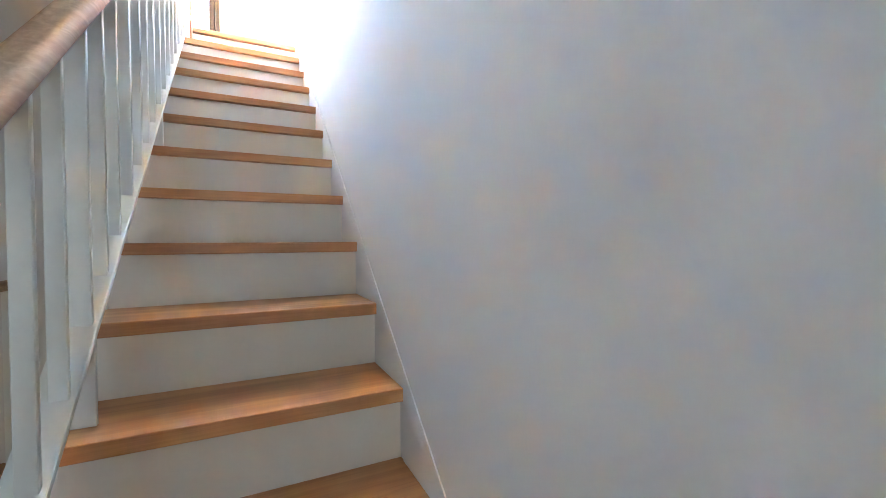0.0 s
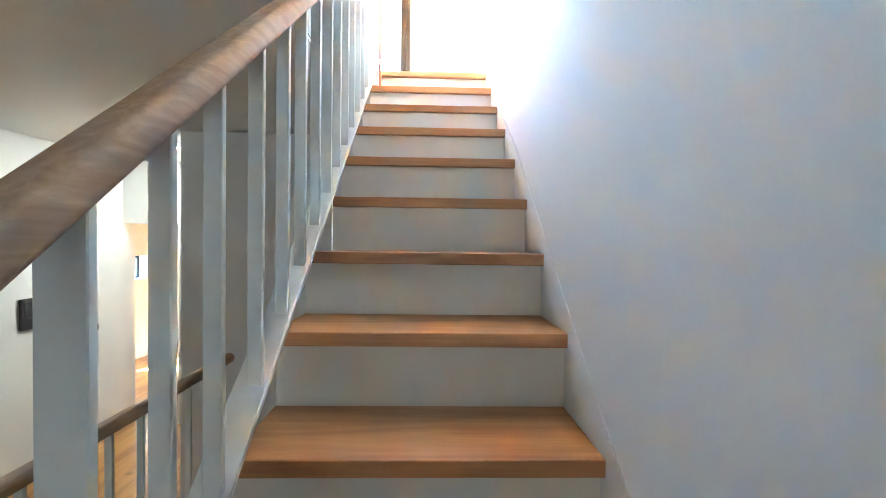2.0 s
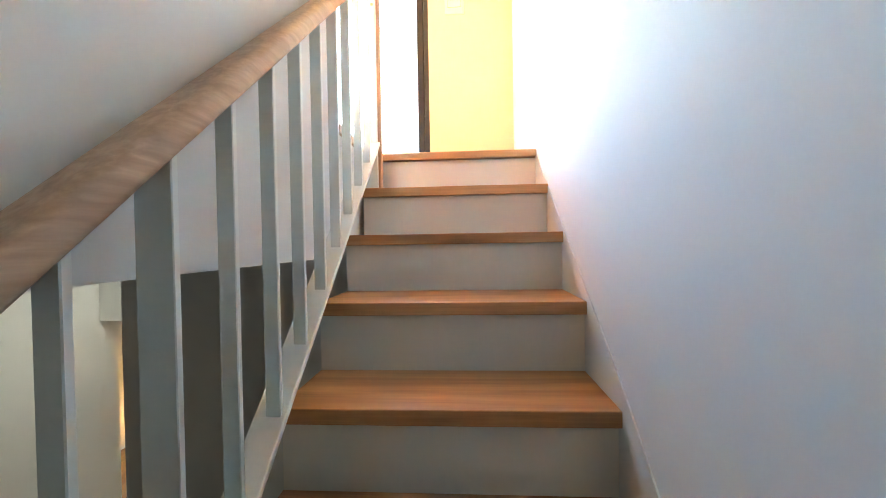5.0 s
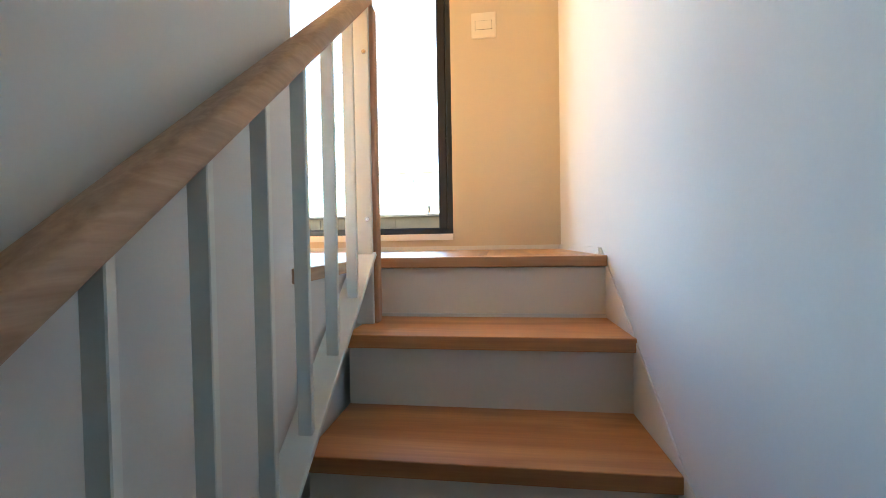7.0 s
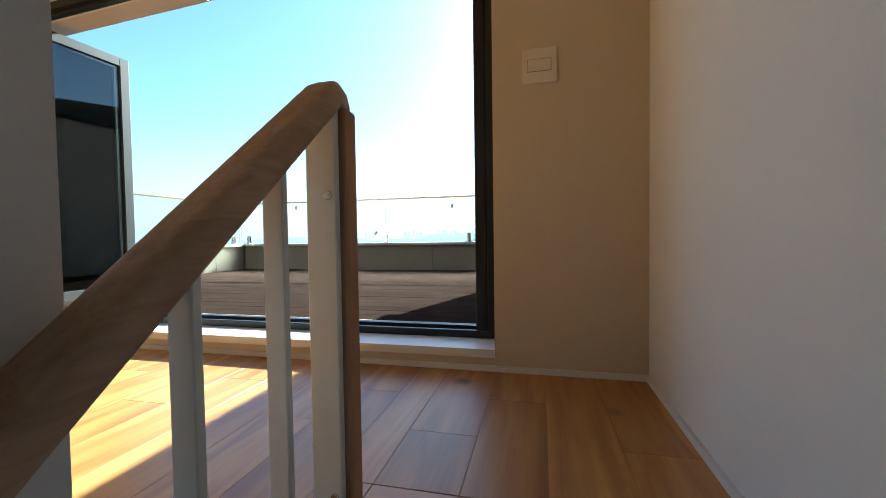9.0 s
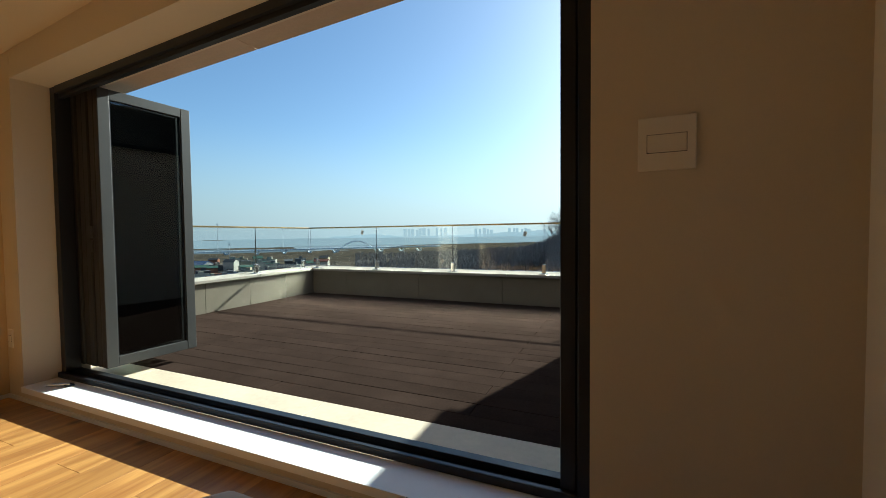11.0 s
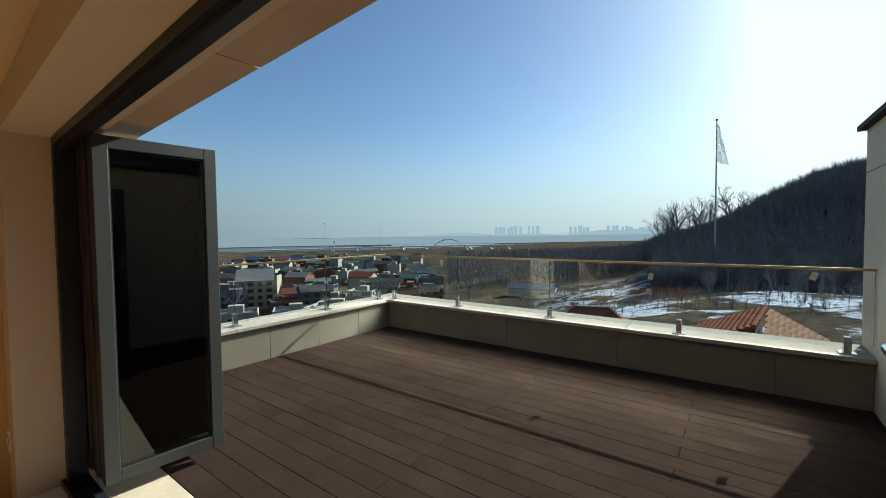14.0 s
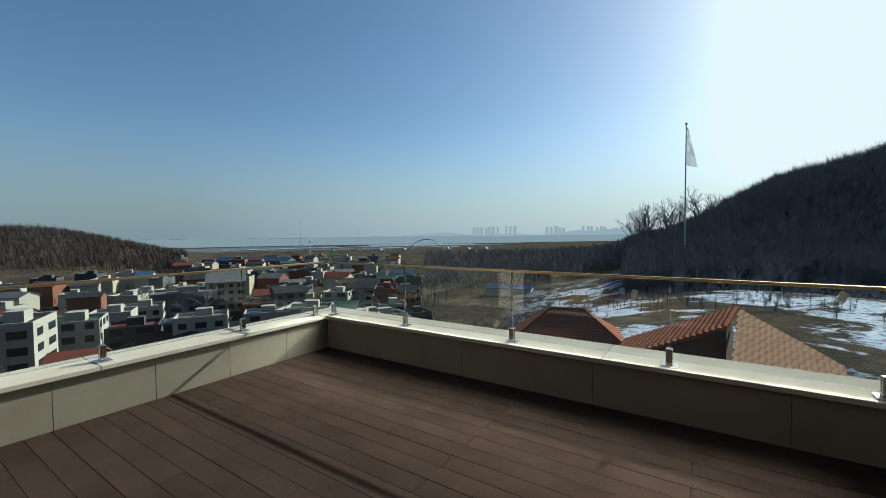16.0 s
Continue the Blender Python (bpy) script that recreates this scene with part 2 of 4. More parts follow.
def sweep(bm, path, profile, up=Vector((1, 0, 0))):
    """Sweeps a closed profile of (side, height) along a path of points; up is the side direction."""
    path = [Vector(p) for p in path]
    rings = []
    for i, p in enumerate(path):
        if i == 0:
            d = path[1] - p
        elif i == len(path) - 1:
            d = p - path[i - 1]
        else:
            d = (path[i + 1] - p).normalized() + (p - path[i - 1]).normalized()
        d.normalize()
        h = up.cross(d).normalized()
        k = 1.0
        if 0 < i < len(path) - 1:
            k = 1 / max(0.35, h.dot(up.cross((p - path[i - 1]).normalized()).normalized()))
        rings.append([bm.verts.new(p + up * s + h * (v * k)) for s, v in profile])
    n = len(profile)
    fs = [bm.faces.new(rings[0]), bm.faces.new(list(reversed(rings[-1])))]
    for a, b in zip(rings, rings[1:]):
        for i in range(n):
            fs.append(bm.faces.new((a[i], b[i], b[(i + 1) % n], a[(i + 1) % n])))
    bmesh.ops.recalc_face_normals(bm, faces=fs)


def rounded(w, h, r, n=4):
    pts = []
    for cx, cy, a0 in ((w / 2 - r, h / 2 - r, 0), (-w / 2 + r, h / 2 - r, 90), (-w / 2 + r, -h / 2 + r, 180), (w / 2 - r, -h / 2 + r, 270)):
        for i in range(n + 1):
            a = radians(a0 + 90 * i / n)
            pts.append((cx + r * math.cos(a), cy + r * math.sin(a)))
    return pts


def mesh_of(name, bm, mat, smooth=False):
    me = bpy.data.meshes.new(name)
    bm.to_mesh(me)
    bm.free()
    me.materials.append(mat)
    if smooth:
        for p in me.polygons:
            p.use_smooth = True
    return me


def part(name, bm, mat, parent=None, label="", smooth=False):
    ob = new(name, mesh_of(name, bm, mat, smooth))
    if parent is not None:
        ob.parent = parent
    return tagged(ob, label)


def thing(name, label, category, x=0, y=0, z=0, group="", kind=""):
    ob = new(name)
    ob.location = (x, y, z)
    ob.empty_display_size = 0.1
    return tagged(ob, label, category, group, kind)


def solid(name, mat, boxes, label="", category="", kind="structure", parent=None):
    bm = bmesh.new()
    for b in boxes:
        box(bm, *b)
    return tagged(part(name, bm, mat, parent), label, category, kind=kind)


def piece(name, me, parent, x, y, z):
    ob = new(name, me)
    ob.parent = parent
    ob.location = (x, y, z)
    return ob


# ---- plan ----
RISE = 0.19
FLOOR_Z, HALL_Z = 0.0, -2.85          # upper floor, lower floor
HALL_CEIL = -0.40
NOSE = [-3.94, -3.71, -3.48, -3.25, -3.04, -2.81, -2.59, -2.362, -2.13, -1.892, -1.664, -1.438, -1.21, -0.982, -0.743, -0.49, -0.247, 0.0]
NOSE = {i - 6: y for i, y in enumerate(NOSE)}   # front edge of each tread; 11 is the landing
DECK_Z = 0.068
XL, XR = -3.66, -0.555                # folding door opening
YW = 0.875                            # inner face of the window wall
ZS, ZT = 0.088, 1.89

# right wall, full height, along stairs and landing
solid("wall_right", M_WALL, [(0.0, 0.25, -5.5, YW, -3.1, 2.9)], "smooth white painted stairwell wall")
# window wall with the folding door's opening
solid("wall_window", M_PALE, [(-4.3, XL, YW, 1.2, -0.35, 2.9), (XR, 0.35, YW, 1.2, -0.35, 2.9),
                              (XL, XR, YW, 1.2, -0.35, 0.055)], "cream painted wall around a wide folding door, tone warmed for floor bounce")


def head_z(x):
    """Underside of the wall over the folding door; it rises with the roof."""
    return 1.862 + 0.052 * (x + 3.66)


bm = bmesh.new()
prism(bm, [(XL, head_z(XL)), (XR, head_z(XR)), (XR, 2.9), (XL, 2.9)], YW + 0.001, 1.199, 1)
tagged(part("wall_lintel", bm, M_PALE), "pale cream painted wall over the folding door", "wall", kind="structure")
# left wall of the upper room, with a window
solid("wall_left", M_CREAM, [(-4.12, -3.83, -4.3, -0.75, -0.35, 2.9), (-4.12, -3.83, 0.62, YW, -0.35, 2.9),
                            (-4.12, -3.83, -0.75, 0.62, -0.35, 0.39), (-4.12, -3.83, -0.75, 0.62, 1.89, 2.9)], "cream painted wall with a deep-set window, tone warmed for floor bounce")
solid("wall_back", M_WALL, [(-4.12, -0.85, -4.5, -4.3, -0.35, 2.9), (-0.85, 0.25, -5.7, -5.5, -3.1, 2.9)], "plain white painted wall")
solid("wall_stairwell", M_WALL, [(-0.85, -0.75, -5.5, -0.454, -0.44, 2.9)], "white painted wall between stairs and upper room")
solid("trim_stairwell", M_WALL, [(-0.846, -0.754, -5.5, -0.454, -0.452, -0.44)], "white shadow-gap trim under the stairwell wall")
solid("slab_edge", M_WALL, [(-0.85, -0.75, -0.454, 0.0, -0.42, -0.032), (-0.75, 0.0, 0.01, 0.2, -0.42, -0.18)], "white painted floor edge")
# sloping ceiling of the upper room; its tan tone holds floor bounce
bm = bmesh.new()
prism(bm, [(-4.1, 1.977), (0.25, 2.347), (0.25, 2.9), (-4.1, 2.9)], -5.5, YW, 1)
tagged(part("ceiling", bm, M_CEIL), "white painted sloping ceiling, tinted tan for floor bounce", "ceiling", kind="structure")
solid("ceiling_hall", M_WALL, [(-3.4, -0.85, -5.5, 1.3, HALL_CEIL, -0.36)], "white painted hall ceiling")

# lower hall
solid("floor_hall", M_FLOOR, [(-5.2, 0.0, -5.5, 4.6, HALL_Z - 0.2, HALL_Z)], "oak plank floor of the lower hall")
solid("wall_hall_left", M_WALL, [(-3.4, -3.2, -5.5, 1.15, HALL_Z, HALL_CEIL)], "white painted hall wall")
solid("wall_hall_end", M_WALL, [(-2.7, -1.75, 1.15, 1.3, HALL_Z, HALL_CEIL), (-3.2, -2.7, 1.15, 1.3, -0.98, HALL_CEIL)], "white painted wall with a tall opening")
solid("wall_hall_near", M_WALL, [(-1.97, -0.0, 0.0, 0.15, HALL_Z, -0.42), (-1.97, -1.87, 0.15, 1.15, HALL_Z, HALL_CEIL)], "white painted wall under the landing")
WX0, WX1, WZ0, WZ1 = -3.62, -3.02, -2.25, -1.72     # sunny window of the room beyond the hall
solid("wall_room", M_WALL, [(-4.73, -4.53, 1.3, 2.98, HALL_Z, -0.4), (-4.73, -4.53, 3.36, 4.6, HALL_Z, -0.4),
                            (-4.73, -4.53, 2.98, 3.36, HALL_Z, -1.70), (-4.73, -4.53, 2.98, 3.36, -1.375, -0.4),
                            (-4.53, WX0, 4.4, 4.6, HALL_Z, -0.4), (WX1, -1.75, 4.4, 4.6, HALL_Z, -0.4),
                            (WX0, WX1, 4.4, 4.6, HALL_Z, WZ0), (WX0, WX1, 4.4, 4.6, WZ1, -0.4),
                            (-1.75, -1.6, 1.3, 4.6, HALL_Z, -0.4), (-4.73, -3.2, 1.15, 1.3, HALL_Z, -0.4)], "white painted walls of the room beyond the hall")
solid("ceiling_room", M_WALL, [(-5.2, -1.6, 1.3, 4.6, -0.4, -0.36)], "white ceiling of the room beyond the hall")
solid("wall_hall_back", M_WALL, [(-3.3, -0.85, -5.7, -5.5, HALL_Z, HALL_CEIL)], "plain white hall wall")

# upper floor: slab, then planks
solid("floor_slab", M_FLOOR, [(-3.83, -0.85, -4.3, YW, -0.35, -0.014), (-0.85, 0.0, 0.1, YW, -0.35, -0.014), (-0.85, -0.74, -0.47, 0.1, -0.03, -0.014)], "sub-floor under the oak planks")


# ---- staircase ----
def staircase():
    st = thing("staircase", "straight flight with oak treads and white painted risers", "staircase", -0.37, -3.0, HALL_Z)
    for k in range(-3, 11):
        y, z = NOSE[k], -(11 - k) * RISE
        back = NOSE[k + 1] + 0.03
        bm = bmesh.new()
        box(bm, -0.36, 0.3675, 0, back - y, -0.035, 0, 0.0025, 2)
        t = part("tread", bm, M_TREAD, st)
        t.location = Vector((-0.368, y, z)) - st.location
    for k in range(-3, 12):
        y, z = NOSE[k], -(11 - k) * RISE
        bm = bmesh.new()
        box(bm, -0.358, 0.3665, 0, 0.015, -RISE - 0.004, -0.0355, 0.001)
        t = part("riser", bm, M_RISER, st)
        t.location = Vector((-0.368, y + 0.022, z)) - st.location
    # plastered underside
    bm = bmesh.new()
    o = [(NOSE[-3] + 0.04, HALL_Z)]
    for k in range(-3, 11):
        o += [(NOSE[k] + 0.04, -(11 - k) * RISE - 0.037), (NOSE[k + 1] + 0.04, -(11 - k) * RISE - 0.037)]
    o += [(0.04, -0.20), (0.04, -0.42), (NOSE[-3] + 0.5, HALL_Z)]
    prism(bm, o, -0.727, -0.009, 0)
    part("soffit", bm, M_WALL, st).location = -st.location
    return st


staircase()

# skirting on the right wall: a sloping board, then a low one round the landing
bm = bmesh.new()
ys = [NOSE[-3], NOSE[2], NOSE[7], 0.06]
top = [(ys[0], -(14) * RISE + 0.09), (ys[1], -9 * RISE + 0.05), (ys[2], -4 * RISE + 0.05), (0.075, 0.022)]
prism(bm, [(ys[0] - 0.1, HALL_Z)] + top + [(0.075, -0.3), (-0.3, -0.5)], -0.0035, 0.01, 0)
tagged(part("baseboard_stairs", bm, M_WALL), "flush white skirting along the stair wall", "skirting", kind="structure")
solid("baseboard_landing", M_WALL, [(-0.010, 0.0, 0.075, YW, 0.0, 0.022)], "low white skirting", "skirting")
solid("baseboard_window", M_WALL, [(-3.82, -0.01, YW - 0.010, YW, 0.0, 0.022)], "low white skirting", "skirting")
solid("baseboard_left", M_WALL, [(-3.83, -3.82, -4.3, YW, 0.0, 0.022)], "low white skirting", "skirting")


# ---- balustrade ----
def rail_z(y):
    return 0.824 + 0.838 * y


def bar_z(y):
    return 0.110 + 0.792 * y


def rail_x(y):
    """Inner edge of the balusters; the balustrade runs a little out of true with the wall."""
    return -0.6875 - 0.0175 * (y + 0.25)


def balustrade():
    b = thing("stair_balustrade", "white flat-bar stair balustrade with an oak handrail", "railing", -0.71, -0.1, -0.19)
    off = -b.location

    def put(name, bm, mat, label="", smooth=False):
        p = part(name, bm, mat, b, label, smooth)
        p.location = off
        return p
    # handrail, bent down over the end post
    bm = bmesh.new()
    path = [(rail_x(y) - 0.021, y, rail_z(y) + 0.027) for y in (-3.9, -3.0, -2.0, -1.0, -0.2, -0.118)]
    zt = rail_z(-0.118) + 0.027
    path += [(-0.713, -0.104, zt + 0.007), (-0.713, -0.093, zt + 0.003), (-0.713, -0.087, zt - 0.008), (-0.713, -0.0855, zt - 0.03)]
    sweep(bm, path, rounded(0.060, 0.044, 0.018, 6))
    put("handrail", bm, M_RAIL, "oak handrail with glued lamellae", True)
    bm = bmesh.new()
    box(bm, -0.743, -0.677, -0.107, -0.068, -0.188, rail_z(-0.105) + 0.004, 0.006, 2)
    put("end_board", bm, M_STRIP, "oak board down the end post")
    bm = bmesh.new()
    sweep(bm, [(rail_x(y) - 0.022, y, bar_z(y) - 0.006) for y in (-3.6, -2.4, -1.2, -0.11)], rounded(0.064, 0.014, 0.003, 2))
    put("bottom_bar", bm, M_STEEL, "white sloping flat bar")
    ys = [-0.253, -0.391, -0.533, -0.665, -0.80, -0.935, -1.068, -1.207, -1.341, -1.48, -1.615, -1.74, -1.88, -2.03, -2.15, -2.27, -2.405, -2.53, -2.66, -2.79, -2.92, -3.05]
    for i, y in enumerate(ys):
        wide = i in (8, 15, 21)
        x1 = rail_x(y)
        w = 0.05 if wide else 0.029
        bm = bmesh.new()
        box(bm, x1 - w, x1, y - 0.006, y + 0.006, bar_z(y) - 0.004, rail_z(y) + 0.012, 0.0015)
        put("post" if wide else "baluster", bm, M_STEEL)
        if wide:
            k = max(j for j in NOSE if NOSE[j] <= y)
            bm = bmesh.new()
            box(bm, x1 - 0.05, x1 + 0.004, y - 0.006, y + 0.006, -(11 - k) * RISE, bar_z(y) - 0.012, 0.0015)
            put("foot", bm, M_STEEL)
    bm = bmesh.new()
    box(bm, -0.741, -0.689, -0.122, -0.108, -0.188, rail_z(-0.12) + 0.012, 0.002)
    post = put("end_post", bm, M_STEEL, "white flat end post with screws")
    for z in (0.118, 0.60):
        bm = bmesh.new()
        cyl(bm, (-0.702, -0.1215, z), (-0.702, -0.1255, z), 0.0075, 0.006, 14)
        cyl(bm, (-0.702, -0.1255, z), (-0.702, -0.127, z), 0.003, 0.003, 6)
        part("screw", bm, M_CHROME, post, "steel screw head")
    return b


balustrade()


# guard rail of the stairwell on the lower floor
def hall_rail():
    b = thing("hall_guard_rail", "round oak guard rail on slim white balusters", "railing", -1.37, -2.0, HALL_Z)
    bm = bmesh.new()
    sweep(bm, [(-1.37, y, -1.715) for y in (-3.6, -2.0, -0.6, -0.575)], rounded(0.05, 0.05, 0.024, 4))
    part("handrail", bm, M_RAIL, b, "round oak rail", True).location = -b.location
    y = -0.64
    while y > -3.6:
        bm = bmesh.new()
        box(bm, -1.382, -1.358, y - 0.006, y + 0.006, HALL_Z, -1.735, 0.001)
        part("baluster", bm, M_STEEL, b).location = -b.location
        y -= 0.14


hall_rail()

# ---- folding door ----
def door_leaf(name, m, width, label, handle=False):
    """A glazed leaf; its hinge edge is the local z axis, it reaches along local x, its face looks along -y."""
    d = thing(name, label, "folding door leaf", group="leaves of the folding door")
    d.matrix_basis = m
    h = 1.85 - 0.147
    fw, th = 0.062, 0.052
    for nm, b in (("stile", (0, fw, -th / 2, th / 2, 0, h)), ("stile", (width - fw, width, -th / 2, th / 2, 0, h)),
                  ("rail", (fw, width - fw, -th / 2 + 0.001, th / 2 - 0.001, 0, fw)), ("rail", (fw, width - fw, -th / 2 + 0.001, th / 2 - 0.001, h - fw, h))):
        bm = bmesh.new()
        box(bm, *b, 0.003, 2)
        part(nm, bm, M_LEAF, d)
    bm = bmesh.new()
    box(bm, fw - 0.006, width - fw + 0.006, -0.012, 0.012, fw - 0.006, h - fw + 0.006)
    part("pane", bm, M_DARKGLASS, d, "dark tinted glass")
    for a, b, c, e in ((fw, fw + 0.006, fw, h - fw), (width - fw - 0.006, width - fw, fw, h - fw)):
        bm = bmesh.new()
        box(bm, a, b, -0.018, 0.018, c, e)
        part("gasket", bm, M_RUBBER, d)
    # edge channel on the free side
    bm = bmesh.new()
    box(bm, width, width + 0.003, -0.008, 0.008, 0.02, h - 0.02)
    part("edge_gasket", bm, M_RUBBER, d)
    return d


Z0 = 0.147
door_frame = thing("door_1", "wide dark aluminium folding door frame, leaves folded open", "folding door", (XL + XR) / 2, 1.06, ZS, kind="structure")
for nm, b in (("jamb", (XL, XL + 0.05, 1.05, 1.13, ZS + 0.03, head_z(XL))), ("jamb", (XR - 0.045, XR, 1.03, 1.13, ZS + 0.03, head_z(XR))),
              ("jamb_inner", (XR - 0.1, XR - 0.052, 1.05, 1.12, ZS + 0.03, head_z(XR))), ("jamb_bead", (XR - 0.052, XR - 0.045, 1.06, 1.11, ZS + 0.03, head_z(XR))),
              ("track", (XL, XR, 1.03, 1.05, ZS, ZS + 0.032)), ("track", (XL, XR, 1.05, 1.09, ZS, ZS + 0.014)), ("track", (XL, XR, 1.09, 1.13, ZS, ZS + 0.04))):
    bm = bmesh.new()
    box(bm, *b, 0.002)
    part(nm, bm, M_ALU, door_frame).location = -door_frame.location
for nm, top, deep, y0, y1 in (("head", 0.0, 0.042, 1.05, 1.13), ("head_track", 0.042, 0.066, 1.068, 1.092)):
    bm = bmesh.new()
    a, b = XL + 0.05, XR - 0.1
    prism(bm, [(a, head_z(a) - deep), (b, head_z(b) - deep), (b, head_z(b) - top), (a, head_z(a) - top)], y0, y1, 1)
    part(nm, bm, M_ALU, door_frame).location = -door_frame.location
# folded stack: leaves stand square to the opening
for i, x in enumerate((-3.362, -3.425, -3.488, -3.551, -3.614)):
    y0 = 1.135 + (0.006 if i % 2 else 0.0)
    door_leaf("folding_door_leaf", pose(x, y0, Z0, 0, 0, (86.5 if i == 0 else 88.5) + 0.4 * (i % 2)), 0.545,
              "grey aluminium door leaf with dark tinted glass, folded open")
# latch keep on the stack's edge
lk = thing("latch_keep", "grey metal latch keep on the edge of a door leaf", "lock", -3.43, 1.13, 0.9)
for z in (0.0, 0.085):
    bm = bmesh.new()
    box(bm, -0.016, 0.016, -0.006, 0.0, z - 0.035, z + 0.035, 0.002)
    plate = part("plate", bm, M_LEAF, lk)
    bm = bmesh.new()
    box(bm, -0.008, 0.008, -0.0075, -0.0055, z - 0.016, z + 0.016)
    part("slot", bm, M_BLACK, plate)
right_leaf = door_leaf("folding_door_leaf", pose(-0.622, 1.12, Z0, 0, 0, 86), 0.53, "grey aluminium door leaf with lever handle and keys, open")


def lever(leaf):
    h = new("lever_handle")
    h.parent = leaf
    h.location = (0.495, 0, 0.08)
    tagged(h, "chrome lever handle and lock")
    for side in (1, -1):
        bm = bmesh.new()
        box(bm, -0.018, 0.018, side * 0.027, side * 0.036, 0.80, 0.96, 0.003, 2)
        part("back_plate", bm, M_BRASS, h)
        bm = bmesh.new()
        cyl(bm, (0, side * 0.03, 0.92), (0, side * 0.085, 0.92), 0.010)
        cyl(bm, (0.004, side * 0.08, 0.92), (-0.11, side * 0.08, 0.92), 0.0095)
        part("lever", bm, M_CHROME, h, smooth=False)
        bm = bmesh.new()
        cyl(bm, (0, side * 0.03, 0.83), (0, side * 0.062, 0.83), 0.013)
        part("cylinder", bm, M_CHROME, h)


lever(right_leaf)

# keys in the lock
keys = thing("key_bunch", "small bunch of steel keys hanging from the lock", "keys", -0.66, 1.55, 1.065)
for i, (a, b) in enumerate(((-0.012, 12), (0.010, -14))):
    bm = bmesh.new()
    box(bm, -0.001, 0.001, -0.009, 0.009, -0.075, -0.05, 0.0005)
    box(bm, -0.001, 0.001, -0.004, 0.004, -0.05, -0.012)
    k = part("key", bm, M_CHROME, keys)
    k.rotation_euler = (radians(b), 0, radians(35))
bm = bmesh.new()
sweep(bm, [(0.0, 0.014 * math.cos(radians(a)), 0.014 * math.sin(radians(a))) for a in range(0, 331, 30)], rounded(0.0025, 0.0025, 0.001, 1))
part("ring", bm, M_CHROME, keys)

# inner sill
solid("window_sill", M_SILL, [(XL, XR, YW - 0.012, 1.03, 0.055, ZS)], "white inner sill of the folding door", "sill")
# latch hook lying on the sill
hook = thing("floor_bolt", "small steel bolt lying on the white sill", "bolt", -3.46, 0.95, ZS)
bm = bmesh.new()
cyl(bm, (-0.06, -0.03, 0.006), (0.06, 0.03, 0.012), 0.006)
cyl(bm, (-0.06, -0.01, 0.005), (0.05, 0.035, 0.010), 0.004)
part("rod", bm, M_CHROME, hook)
bm = bmesh.new()
box(bm, 0.02, 0.07, 0.01, 0.045, 0.0, 0.012, 0.002)
part("plate", bm, M_ALU, hook)

# left window
win = thing("window_1", "deep-set window with a slim dark frame", "window", -4.0, -0.07, 0.39, kind="structure")
for b in ((-4.02, -3.97, -0.75, -0.70, 0.39, 1.89), (-4.02, -3.97, 0.57, 0.62, 0.39, 1.89), (-4.02, -3.97, -0.70, 0.57, 0.39, 0.44), (-4.02, -3.97, -0.70, 0.57, 1.84, 1.89)):
    bm = bmesh.new()
    box(bm, *b, 0.003)
    part("frame", bm, M_ALU, win).location = -win.location
bm = bmesh.new()
box(bm, -4.0, -3.992, -0.70, 0.57, 0.44, 1.84)
pn = part("pane", bm, M_GLASS, win, "clear glass")
pn.location = -win.location
pn.visible_shadow = False


# switches
def switch(name, m, w, h, label):
    """A flat plate with one rocker; its face looks along local -y."""
    s = thing(name, label, "switch")
    s.matrix_basis = m
    bm = bmesh.new()
    box(bm, -w / 2, w / 2, -0.009, 0, -h / 2, h / 2, 0.003, 2)
    part("plate", bm, M_SWITCH, s)
    bm = bmesh.new()
    box(bm, -w * 0.345, w * 0.345, -0.0100, -0.0085, -h * 0.175, h * 0.175)
    part("gap", bm, M_JOINT, s)
    bm = bmesh.new()
    box(bm, -w * 0.335, w * 0.335, -0.0125, -0.009, -h * 0.165, h * 0.165, 0.0015)
    part("rocker", bm, M_SWITCH, s)
    return s


switch("light_switch", pose(-0.379, YW, 1.165), 0.127, 0.131, "cream square light switch with one wide rocker")
switch("wall_outlet", pose(-3.775, YW, 0.36), 0.05, 0.11, "slim blank plate low on the wall")
switch("light_switch", pose(-3.2, 0.69, -2.165, 0, 0, 90), 0.14, 0.14, "white square light switch on the hall wall")

sp = thing("strike_plate", "small steel strike plate on the hall wall", "lock", -3.2, 0.86, -1.88)
bm = bmesh.new()
box(bm, 0, 0.003, -0.012, 0.012, -0.03, 0.03, 0.001)
pl = part("plate", bm, M_BRASS, sp)
bm = bmesh.new()
box(bm, 0.0028, 0.0042, -0.006, 0.006, -0.014, 0.014)
part("slot", bm, M_BLACK, pl)

# intercom in the hall
ic = thing("video_intercom", "black wall-mounted video intercom with a dark screen", "intercom", -3.2, 0.31, -1.66)
bm = bmesh.new()
box(bm, 0, 0.022, -0.11, 0.06, -0.11, 0.11, 0.008, 3)
bd = part("body", bm, M_BLACK, ic)
bm = bmesh.new()
box(bm, 0.0215, 0.0235, -0.085, 0.035, -0.02, 0.085)
part("screen", bm, M_SCREEN, bd)

# spot lamps in the hall ceiling
M_SPOT = glow("lamp_lens", (1.0, 0.93, 0.82), 4.5)
